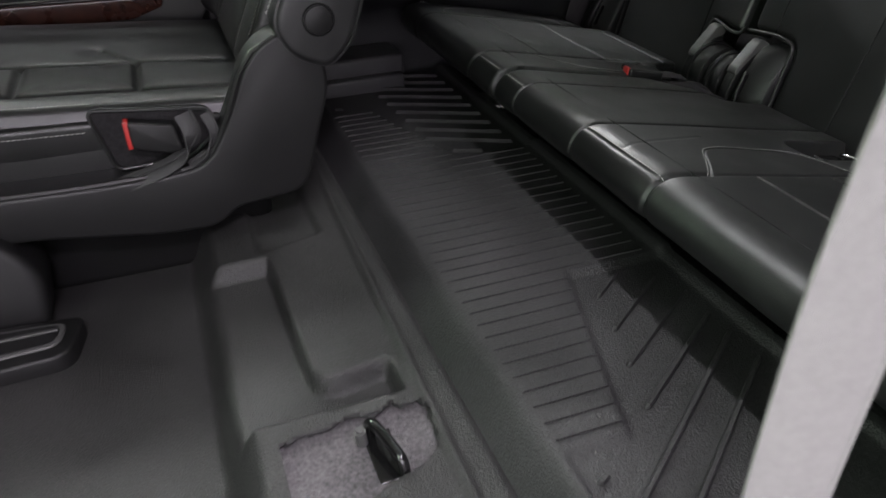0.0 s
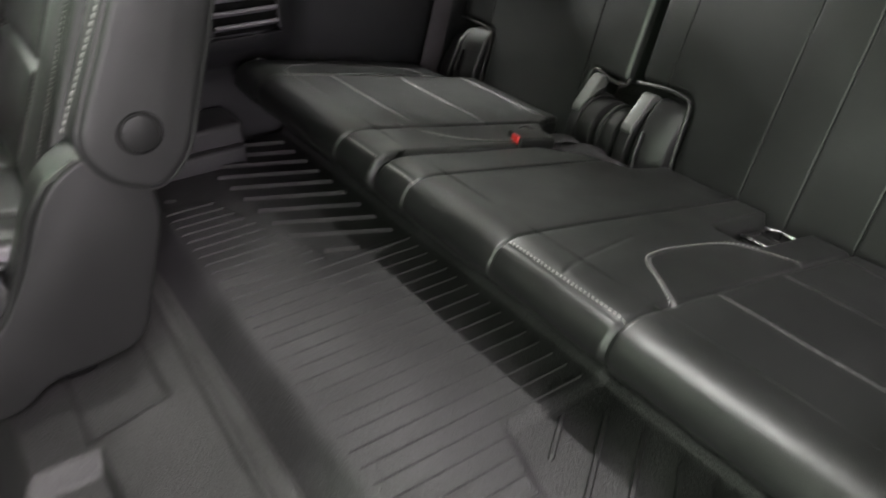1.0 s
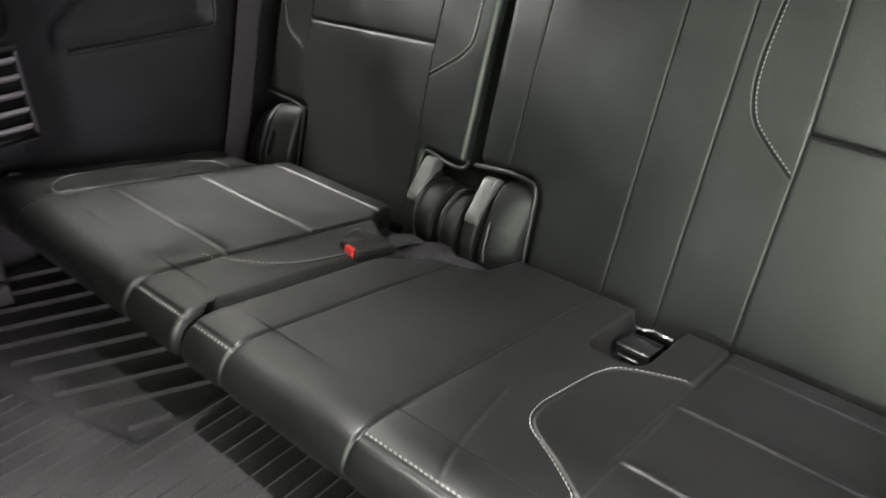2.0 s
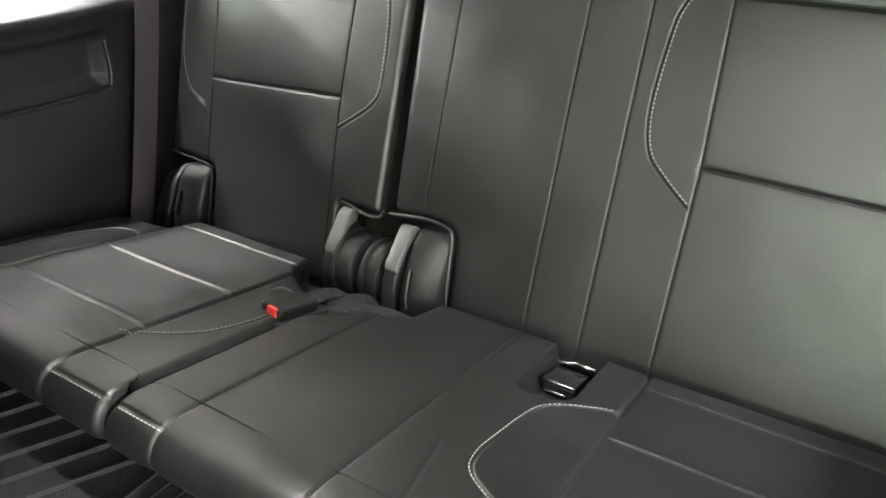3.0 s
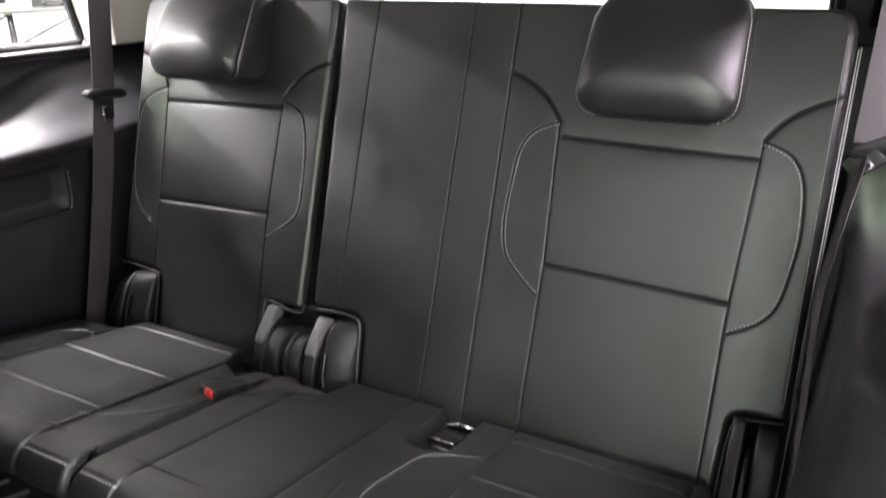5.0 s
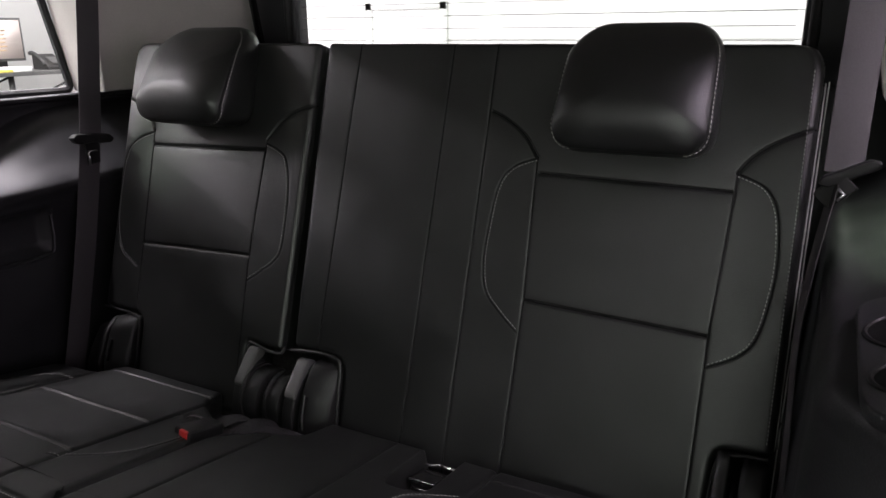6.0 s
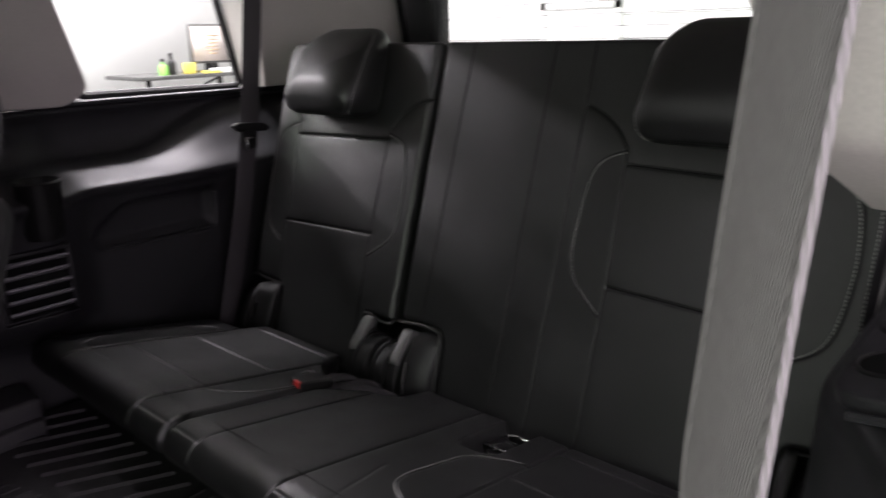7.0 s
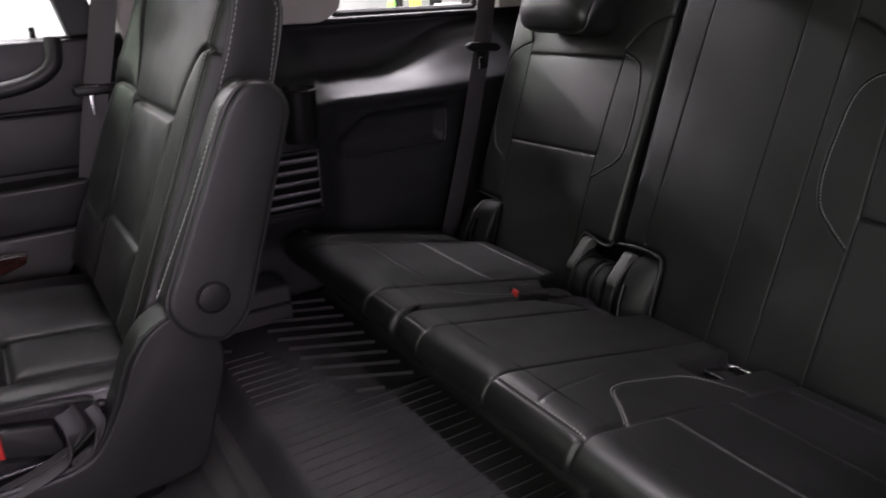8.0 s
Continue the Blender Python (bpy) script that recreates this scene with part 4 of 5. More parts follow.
for s, tag in ((1, "far"), (-1, "near")):
    low = [(-0.76, 0.612), (-0.62, 0.622), (-0.45, 0.636)] if s > 0 else [(-0.62, 0.62), (-0.50, 0.63), (-0.45, 0.640)]
    up = [(-0.86, 1.08), (-0.80, 0.8)] if s > 0 else [(-0.72, 1.08), (-0.65, 0.8)]
    if s < 0:
        bm = slab(rounded([(-0.665, 0.725), (-0.54, 0.672), (-0.569, 0.80), (-0.64, 1.08), (-0.78, 1.08), (-0.70, 0.8)], 0.012), -0.795, -0.868, 0.010)
        for v in bm.verts:
            v.co.y += 0.22 * (v.co.z - 0.67)
        structure("pillar_trim_near", bm, PILLAR, "pale grey pillar cover beside the open door", "pillar")
    bm = slab(rounded(low + [(-0.31, 0.634), (-0.264, 0.67), (-0.40, 1.08)] + up, [0, 0, 0, 0.03, 0.02, 0, 0, 0]), 0.815 if s > 0 else -0.87, s * 0.90, 0.006)
    for v in bm.verts:
        v.co.y -= s * 0.22 * (v.co.z - 0.67)
    structure("pillar_c_" + tag, bm, PILLAR, "pale grey plastic C pillar trim", "pillar")
    bm = slab([(0.185, 0.646), (0.72, 0.646), (0.62, 1.08), (0.10, 1.08)], s * 0.785, s * 0.90, 0.006)
    for v in bm.verts:
        v.co.y -= s * 0.22 * (v.co.z - 0.67) * (1 if abs(v.co.y) < 0.85 else 0)
    structure("pillar_d_" + tag, bm, PILLAR, "pale grey plastic rear pillar trim", "pillar")
    structure("body_side_" + tag, box(-0.62, s * 0.925, -0.55, 0.9, s * 0.985, 0.633, 0.01), PAINT, "dark painted body side", "car body")
    structure("window_rail_" + tag, box(-0.6, s * 0.82, 1.03, 0.7, s * 0.9, 1.079, 0.006), PILLAR, "pale grey trim above the side window", "trim")
    # quarter window: seal and pane
    root = tagged(new("window_" + tag), "dark rubber framed quarter window", "window", "", "structure")
    ring = rounded([(-0.258, 0.650), (0.182, 0.646), (0.098, 1.03), (-0.386, 1.03)], 0.025, 6)
    part("window_seal", tube([(x, s * 0.904, z) for x, z in ring + ring[:1]], 0.010, 8, False), SEAL, root)
    pane = part("pane", slab(ring, s * 0.905, s * 0.909, 0), GLASS, root, smooth=False)
    pane.visible_shadow = False
structure("ceiling", box(-3.0, -0.86, 1.08, 0.80, 0.86, 1.13, 0.01), HEADLINER, "pale grey cloth headliner", "ceiling")
structure("car_roof", box(-3.02, -0.90, 1.132, 0.84, 0.90, 1.16, 0.012), PAINT, "dark painted car roof", "car body")
structure("floor", box(-3.1, -0.80, -0.30, 0.9, 0.92, -0.145), CARPET, "dark carpeted car floor", "floor")
# three unseen walls, added to keep light from ahead out of the cabin
structure("light_block_front", box(-3.1, -0.90, -0.145, -3.0, 0.92, 0.62, 0.02), PLASTIC, "unseen black wall that blocks light from ahead", "bulkhead")
structure("light_block_seats", box(-2.02, -0.78, -0.145, -1.90, 0.78, 0.66, 0.03), LEATHER_SIDE, "unseen black wall in place of front seats, blocks light", "wall")
structure("body_front_near", box(-3.1, -0.92, -0.30, -2.0, -0.86, 0.64, 0.01), PAINT, "unseen dark front door that blocks light", "door")
structure("load_floor", box(0.27, -0.75, -0.145, 0.70, 0.75, 0.05), CARPET, "carpeted load floor behind the seats", "floor")
dome = thing("courtesy_light", "small lit courtesy lamp set in the headliner", "lamp")
part("bezel", merge(box(-0.66, -0.185, 1.066, -0.50, -0.168, 1.080, 0.003), box(-0.66, 0.008, 1.066, -0.50, 0.025, 1.080, 0.003), box(-0.66, -0.168, 1.066, -0.645, 0.008, 1.080, 0.003), box(-0.515, -0.168, 1.066, -0.50, 0.008, 1.080, 0.003)), PLASTIC_GREY, dome)
for y in (-0.135, -0.025):
    part("lens", box(-0.640, y - 0.028, 1.070, -0.520, y + 0.028, 1.079, 0.002), WHITE_WALL, dome, "milky white lens")
# tailgate with its glass and heating wires
gate = tagged(new("tailgate"), "black tailgate trim round the heated rear window", "tailgate", "", "structure")
for y0, y1, z0, z1 in ((-0.9, 0.9, -0.3, 0.66), (0.635, 0.9, 0.66, 1.12), (-0.9, -0.635, 0.66, 1.12), (-0.635, 0.635, 1.03, 1.12)):
    part("gate_trim", box(0.70, y0, z0, 0.76, y1, z1, 0.006), TRIM, gate)
for s in (-1, 1):
    part("gate_seal", tube([(0.695, s * 0.655, 0.66), (0.695, s * 0.655, 1.08)], 0.010), SEAL, gate)
    part("gate_strut", tube([(0.66, s * 0.72, 0.70), (0.60, s * 0.73, 1.07)], 0.011), GLOSS, gate)
rear_pane = part("pane", box(0.715, -0.635, 0.66, 0.719, 0.635, 1.03), GLASS, gate, smooth=False)
rear_pane.visible_shadow = False
for k in range(11):
    part("heating_wire", box(0.7135, -0.62, 0.69 + 0.03 * k, 0.7147, 0.62, 0.6914 + 0.03 * k), PLASTIC_GREY, gate)

# ---- far rear door ----
door = tagged(new("door_far"), "black rear door panel with dark wood strip", "door", "", "structure")
part("door_panel", box(-1.95, 0.84, -0.2, -0.72, 0.91, 0.64, 0.012), PLASTIC, door)
part("door_upper", slab(rounded([(-1.95, 0.50), (-0.80, 0.50), (-0.80, 0.635), (-1.95, 0.645)], 0.01), 0.815, 0.845, 0.010), LEATHER_SIDE, door)
part("door_insert", box(-1.95, 0.822, 0.375, -0.86, 0.842, 0.495, 0.008), LEATHER_SIDE, door)
part("armrest", slab(rounded([(-1.95, 0.255), (-0.90, 0.265), (-0.88, 0.365), (-1.95, 0.352)], 0.02), 0.765, 0.845, 0.018), LEATHER_SIDE, door)
part("door_pull", slab(rounded([(-1.30, 0.13), (-0.98, 0.12), (-0.90, 0.255), (-1.30, 0.255)], 0.02), 0.80, 0.845, 0.012), PLASTIC_GREY, door)
part("wood_strip", slab(rounded([(-1.9, 0.185), (-1.10, 0.178), (-1.035, 0.200), (-1.028, 0.222), (-1.9, 0.235)], 0.006), 0.785, 0.806, 0.006), WOOD, door, "glossy dark red wood strip")
part("chrome_line", tube([(-1.9, 0.787, 0.238), (-1.15, 0.787, 0.232), (-1.03, 0.787, 0.222)], 0.0035, 8), METAL, door, "thin chrome line")
part("grab_handle", tube(smooth_line([(-1.6, 0.80, 0.54), (-1.2, 0.785, 0.545), (-1.0, 0.785, 0.552), (-0.915, 0.785, 0.585), (-0.90, 0.80, 0.64)], 8), 0.016, 10), LEATHER_SIDE, door, "black padded grab handle")
part("lower_pocket", box(-1.9, 0.79, -0.14, -0.78, 0.845, 0.10, 0.02), PLASTIC, door)
part("lock_pin", tube([(-0.93, 0.83, 0.64), (-0.93, 0.83, 0.662)], 0.006), GLOSS, door)
part("door_frame", merge(slab([(-0.865, 0.64), (-0.80, 0.64), (-0.915, 1.08), (-0.975, 1.08)], 0.83, 0.90, 0.006), box(-1.95, 0.83, 1.03, -0.9, 0.90, 1.079, 0.006)), SEAL, door)
dpane = part("pane", slab([(-1.9, 0.635), (-0.85, 0.635), (-0.95, 1.05), (-1.9, 1.05)], 0.87, 0.874, 0), GLASS, door, smooth=False)
dpane.visible_shadow = False
structure("pillar_b_far", slab([(-2.1, -0.2), (-1.93, -0.2), (-1.90, 1.1), (-2.05, 1.1)], 0.80, 0.91, 0.01), PILLAR, "pale grey B pillar", "pillar")
structure("body_front_far", box(-3.1, 0.85, -0.3, -2.08, 0.92, 0.64, 0.01), PLASTIC, "black front door panel", "door")
structure("wheel_arch_far", slab(rounded([(-0.82, -0.2), (-0.735, -0.2), (-0.735, 0.60), (-0.78, 0.60), (-0.82, 0.30)], 0.02), 0.72, 0.88, 0.015), TRIM, "black trim round the rear door opening", "trim")

# ---- floor and mat ----
PAD_EDGE = rounded([(-0.958, 0.20), (-0.946, -0.262), (-0.848, -0.245), (-0.836, -0.40), (-0.60, -0.40), (-0.60, 0.20)], [0.02, 0.035, 0.014, 0.01, 0.01, 0.01])
TRAY_EDGE = rounded([(-1.12, 0.056), (-1.12, -0.318), (-0.845, -0.318), (-0.80, -0.30), (-0.80, 0.062)], [0.012, 0.02, 0.01, 0.01, 0.01])
CUT = [(-1.014, -0.349), (-0.985, -0.340), (-0.955, -0.341), (-0.925, -0.330), (-0.895, -0.338), (-0.868, -0.325), (-0.858, -0.338), (-0.84, -0.333), (-0.826, -0.352), (-0.832, -0.39), (-0.836, -0.42), (-0.862, -0.442), (-0.90, -0.452), (-0.94, -0.470), (-1.018, -0.50)]
fx = np.arange(-1.90, -0.735, 0.004)
fy = np.arange(-0.85, 0.845, 0.005)
FX, FY = np.meshgrid(fx, fy, indexing="ij")


def soft(d, a, b):
    t = np.clip((d - a) / (b - a), 0, 1)
    return t * t * (3 - 2 * t)


FZ = -0.045 - 0.085 * (1 - soft(FX, -1.085, -1.030))
RSD = np.maximum(signed(FX, FY, TRAY_EDGE), -signed(FX, FY, PAD_EDGE))     # recess round the raised pad
FZ = FZ + 0.004 - 0.030 * (1 - soft(RSD, -0.011, -0.001)) * soft(FX, -1.06, -1.03)
FZ = FZ - 0.010 * (1 - soft(signed(FX, FY, [(-0.86, 0.105), (-0.97, 0.075), (-0.97, 0.3), (-0.86, 0.3)]), -0.010, 0.004))
FZ = FZ - 0.02 * soft(FX, -0.80, -0.765)
FZ = FZ + 0.006 * (1 - soft(np.abs(FX + 0.822 - 0.02 * FY), 0.0, 0.011))
FZ = FZ - 0.010 * (1 - soft(signed(FX, FY, CUT), -0.012, -0.002))
keep = signed((FX[:-1, :-1] + FX[1:, 1:]) / 2, (FY[:-1, :-1] + FY[1:, 1:]) / 2, CUT) > -0.004
ii, jj = np.nonzero(keep)
nn = len(fy)
liner = bpy.data.meshes.new("floor_liner")
liner.from_pydata(np.stack([FX, FY, FZ], -1).reshape(-1, 3).tolist(), [], np.stack([ii * nn + jj, (ii + 1) * nn + jj, (ii + 1) * nn + jj + 1, ii * nn + jj + 1], 1).tolist())
tagged(link_mesh("floor_liner", liner, FLOOR_MOLD), "black moulded floor liner with a torn cut-out", "floor liner", "", "structure")

# carpet in the cut-out, its torn rim and the seat striker
cut_carpet = thing("carpet_patch", "grey carpet showing through a torn cut-out in the liner", "carpet")
bm = bmesh.new()
random.seed(5)
cgrid = [[bm.verts.new((-1.03 + 0.006 * i, -0.52 + 0.006 * j, -0.054 + 0.003 * noise.noise((i * 0.17, j * 0.17, 3)) + 0.0008 * random.random())) for j in range(35)] for i in range(37)]
for a, b in zip(cgrid, cgrid[1:]):
    for k in range(34):
        bm.faces.new((a[k], b[k], b[k + 1], a[k + 1]))
part("carpet_pad", bm, CARPET, cut_carpet)
rim = []
for a, b in zip(CUT, CUT[1:]):
    for k in range(5):
        t = k / 5
        n1 = noise.noise((a[0] * 90 + t * 7, a[1] * 90, 1))
        rim.append((a[0] + (b[0] - a[0]) * t + 0.003 * n1, a[1] + (b[1] - a[1]) * t + 0.003 * noise.noise((t * 9, a[0] * 70, 8)), -0.047 + 0.003 * n1))
part("torn_rim", tube(rim, 0.0036, 6), SEAL, cut_carpet, "ragged black cut edge")
striker = thing("seat_striker", "glossy black metal seat striker on the carpet", "striker")
part("striker_bar", tube(smooth_line([(-0.909, -0.364, -0.055), (-0.908, -0.368, -0.030), (-0.903, -0.385, -0.024), (-0.893, -0.422, -0.026), (-0.889, -0.434, -0.034), (-0.887, -0.438, -0.055)], 6), 0.0066, 10), GLOSS, striker)
part("striker_bolt", merge(tube([(-0.919, -0.374, -0.055), (-0.922, -0.376, -0.031)], 0.0070, 12), tube([(-0.922, -0.376, -0.031), (-0.922, -0.376, -0.027)], 0.0045, 8)), PLASTIC_GREY, striker, "worn grey bolt")
part("striker_plate", box(-0.917, -0.440, -0.056, -0.884, -0.362, -0.0515, 0.002), GLOSS, striker)

# footwell hatch and track cover ahead
hatch = thing("floor_hatch", "ribbed black plastic outlet frame on the lower floor", "floor vent")
part("frame", slab(rounded([(-1.55, -0.02), (-1.262, -0.005), (-1.245, 0.09), (-1.55, 0.12)], [0, 0.03, 0.02, 0]), -0.135, -0.098, 0.006, axis="z"), PLASTIC, hatch)
part("inner_rim", slab(rounded([(-1.55, 0.005), (-1.278, 0.018), (-1.268, 0.075), (-1.55, 0.10)], [0, 0.02, 0.02, 0]), -0.100, -0.094, 0.003, axis="z"), PLASTIC_GREY, hatch)
part("inner_tray", slab(rounded([(-1.55, 0.012), (-1.284, 0.025), (-1.276, 0.068), (-1.55, 0.09)], [0, 0.02, 0.02, 0]), -0.0965, -0.0925, 0, axis="z"), PLASTIC, hatch)
part("bar", box(-1.55, 0.05, -0.0925, -1.28, 0.056, -0.089, 0.001), PLASTIC_GREY, hatch)


def mat_z(x, y):
    z = -0.055 * (1 - ramp(x, -0.800, -0.740))
    edge = -0.652 + 0.30 * (0.5 - abs(y)) if abs(y) > 0.215 else 9     # sunken side fields
    if abs(y) > 0.215:
        z -= 0.006 * ramp(x, edge - 0.004, edge + 0.004) * ramp(abs(y), 0.212, 0.222)
        z -= 0.006 * ramp(abs(y), 0.512, 0.522) * (1 - ramp(x, edge - 0.004, edge + 0.004)) * ramp(x, -0.74, -0.73)
    z += 0.010 * ramp(x, -0.418, -0.408)
    return z


mat_root = thing("floor_mat", "black ribbed rubber floor mat before the third row", "floor mat")
sheet("mat_sheet", lambda x, y: (x, y, mat_z(x, y)), steps(-0.84, -0.395, 0.005), steps(-0.80, 0.74, 0.008), RUBBER, parent=mat_root)
# cross ribs of the raised field
RIB = {}


def rib_mesh(length, r=0.0022, h=0.0026):
    key = (round(length, 3), h)
    if key not in RIB:
        v, n = [], 2
        prof = ((-r, -0.001), (-r * 0.8, h), (r * 0.3, h), (r, -0.001))
        for x, k in ((0, 0.2), (0.004, 1), (length - 0.004, 1), (length, 0.2)):
            v += [(x, a * k, b * k if b > 0 else b) for a, b in prof]
        f = [(i * 4 + j, i * 4 + j + 1, i * 4 + j + 5, i * 4 + j + 4) for i in range(3) for j in range(3)] + [(0, 1, 2, 3), (12, 13, 14, 15)]
        me = bpy.data.meshes.new("rib")
        me.from_pydata(v, [], f)
        me.materials.append(RUBBER)
        RIB[key] = me
    return RIB[key]


def rib(x0, y0, x1, y1, z=0.0, r=0.0018, h=0.0028):
    ob = new("rib", rib_mesh(math.hypot(x1 - x0, y1 - y0), r, h))
    ob.parent = mat_root
    ob.matrix_basis = pose(x0, y0, z, 0, 0, math.degrees(math.atan2(y1 - y0, x1 - x0)))
    return ob


for k in range(-19, 20):
    y = 0.0268 * k - 0.0135
    if abs(y) > 0.505:
        continue
    x1 = -0.432 if abs(y) < 0.215 else -0.648 + 0.30 * (0.5 - abs(y)) - 0.006
    rib(-0.737, y, x1, y, 0.0)
# slanted bars of the sunken side fields
for x0, y0, x1, y1 in ((-0.556, -0.280, -0.497, -0.236), (-0.576, -0.352, -0.452, -0.264), (-0.596, -0.418, -0.440, -0.312), (-0.617, -0.487, -0.438, -0.366), (-0.700, -0.600, -0.438, -0.408), (-0.700, -0.658, -0.438, -0.462), (-0.690, -0.710, -0.438, -0.520), (-0.640, -0.730, -0.438, -0.578)):
    rib(x0, y0, x1, y1, -0.006, 0.0040, 0.0070)
rib(-0.722, -0.560, -0.704, -0.551, -0.006, 0.0045, 0.0055)
rib(-0.563, 0.252, -0.507, 0.229, -0.006, 0.0050, 0.0070)
for k in range(9):
    y = 0.246 + 0.054 * k
    rib(-0.592 - 0.004 * k, y + 0.080, -0.435, y, -0.006, 0.0040, 0.0075)
rib(-0.722, 0.560, -0.704, 0.551, -0.006, 0.0045, 0.0055)

# ---- second row seat ----
seat2 = thing("captain_chair", "black leather second-row captain chair with raised armrest", "car seat")
SHELL = [(-1.42, 0.10), (-1.20, 0.092), (-1.08, 0.092), (-1.02, 0.10), (-0.975, 0.17), (-0.945, 0.24), (-0.92, 0.272), (-0.885, 0.29), (-0.86, 0.285), (-0.82, 0.25), (-0.815, 0.20), (-0.832, 0.144), (-0.862, 0.05), (-0.88, 0.03), (-0.93, 0.022), (-0.985, 0.02), (-1.018, -0.01), (-1.10, -0.008), (-1.28, 0.02), (-1.42, 0.03)]
part("base_shell", slab(rounded(SHELL, 0.03, 4), 0.13, 0.205, 0.014, seg=4), PLASTIC, seat2)
part("shell_edge", tube([(x, 0.139, z) for x, z in ((-1.42, 0.098), (-1.20, 0.091), (-1.08, 0.092), (-1.03, 0.098), (-1.0, 0.125), (-0.975, 0.172), (-0.948, 0.235), (-0.925, 0.265), (-0.89, 0.284))], 0.006, 8), PLASTIC, seat2)
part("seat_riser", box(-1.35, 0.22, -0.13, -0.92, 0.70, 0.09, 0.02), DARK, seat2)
part("track_cover", slab(rounded([(-1.60, -0.13), (-1.30, -0.13), (-1.285, -0.02), (-1.33, 0.045), (-1.42, 0.06), (-1.60, 0.06)], 0.03), 0.10, 0.20, 0.015), LEATHER_SIDE, seat2)
ARM = [(-0.812, 0.228), (-0.868, 0.250), (-0.895, 0.30), (-0.768, 0.575), (-0.739, 0.607), (-0.698, 0.602), (-0.673, 0.568), (-0.773, 0.262)]
arm_outline = rounded(ARM, [0.02, 0.03, 0.03, 0.035, 0.03, 0.03, 0.03, 0.03], 6)
arm = part("armrest", slab(arm_outline, 0.124, 0.196, 0.014, seg=4), LEATHER_SIDE, seat2)
cen = Vector((-0.783, 0.42))
part("armrest_piping", tube([(cen.x + (x - cen.x) * 0.975, 0.131, cen.y + (z - cen.y) * 0.985) for x, z in arm_outline + arm_outline[:1]], 0.0032, 6, False), LEATHER_SIDE, arm)
stitches_on(None, [((x, 0.1385, z), (-0.9, 0, 0.42)) for x, z in ((-0.8965, 0.318), (-0.829, 0.450), (-0.770, 0.578))], arm, long=0.006, r=0.0010)
part("armrest_front", slab(rounded([(-0.880, 0.30), (-0.764, 0.565), (-0.750, 0.56), (-0.866, 0.296)], 0.006), 0.128, 0.192, 0.004), LEATHER, arm)
part("armrest_cap", merge(moved(cyl((0, 0), 0.0215, -0.004, 0.004, 32, 0.003), Matrix.Translation((-0.823, 0.124, 0.305)))), PLASTIC, arm, "round black pivot cap")
# dark ring stands for the shade in the groove
part("armrest_groove", tube([(-0.823 + 0.0235 * math.cos(a), 0.1245, 0.305 + 0.0235 * math.sin(a)) for a in (2 * math.pi * k / 32 for k in range(33))], 0.0016, 6, False), DARK, arm)
SB = [(-0.945 + 0.43 * 0.01 * k, 0.20 + 0.01 * k) for k in range(53)] + [(-0.717, 0.729), (-0.711, 0.738), (-0.702, 0.744), (-0.688, 0.747), (-0.674, 0.746)]


def sv(z):
    return (z - 0.20) * 1.0886


def sbl(pts):
    return [(u, sv(z)) for u, z in pts]


sb_mid = sbl([(0.302, 0.538), (0.591, 0.535)])
sb_in = curve(sbl([(0.312, 0.20), (0.307, 0.341), (0.302, 0.538)]))
sb_out = curve(sbl([(0.545, 0.20), (0.562, 0.341), (0.591, 0.535)]))
sb_low = sbl([(0.307, 0.341), (0.562, 0.339)])
sb_tin = curve(sbl([(0.302, 0.538), (0.284, 0.588), (0.262, 0.624), (0.238, 0.641), (0.204, 0.642)]))
sb_tout = curve(sbl([(0.591, 0.535), (0.612, 0.59), (0.640, 0.65), (0.655, 0.70), (0.66, 0.78)]))
sb_bol = curve(sbl([(0.566, 0.345), (0.60, 0.308), (0.665, 0.322), (0.712, 0.36), (0.728, 0.45), (0.722, 0.52), (0.675, 0.553), (0.600, 0.548)]))
pad_sb = Pad(SB, rounded(sbl([(0.204, 0.762), (0.204, 0.205), (0.74, 0.205), (0.74, 0.60), (0.70, 0.762)]), [0.03, 0.01, 0.02, 0.10, 0.08]),
             [(sb_mid, 0.009, 0.005), (sb_in, 0.0055, 0.004), (sb_out, 0.0055, 0.004), (sb_low, 0.008, 0.005), (sb_tin, 0.006, 0.004), (sb_tout, 0.005, 0.004), (sb_bol, 0.005, 0.0035), (sbl([(0.219, 0.775), (0.219, 0.205)]), 0.003, 0.003)],
             edge=0.02, bulge=0.006, step=0.003, thick=0.095, flip=1, back=(0.048, 0, -0.020), crown=lambda U, V: 0.02 * np.exp(-((U - 0.69) / 0.05) ** 2))
pad_sb.build(seat2, LEATHER, [("upper_panel", sbl([(0.302, 0.538), (0.21, 0.642), (0.21, 0.9), (0.66, 0.9), (0.655, 0.70), (0.591, 0.535)])), ("back_insert", sbl([(0.302, 0.538), (0.591, 0.535), (0.562, 0.34), (0.307, 0.341)])),
                              ("back_lower", sbl([(0.307, 0.341), (0.562, 0.339), (0.545, 0.1), (0.312, 0.1)]))], "seatback_cover", "seatback_side")
pad_sb.stitch(seat2, sbl([(0.2225, 0.745), (0.2225, 0.22)]))
pad_sb.stitch(seat2, sb_bol, side=0.003)
pad_sb.stitch(seat2, sbl([(0.300, 0.52), (0.302, 0.22)]), side=0.0)
BODY = [(-0.905, 0.235), (-0.862, 0.335), (-0.789, 0.517), (-0.742, 0.632), (-0.722, 0.690), (-0.714, 0.732), (-0.690, 0.745), (-0.655, 0.735), (-0.640, 0.690), (-0.662, 0.600), (-0.735, 0.39), (-0.80, 0.22)]
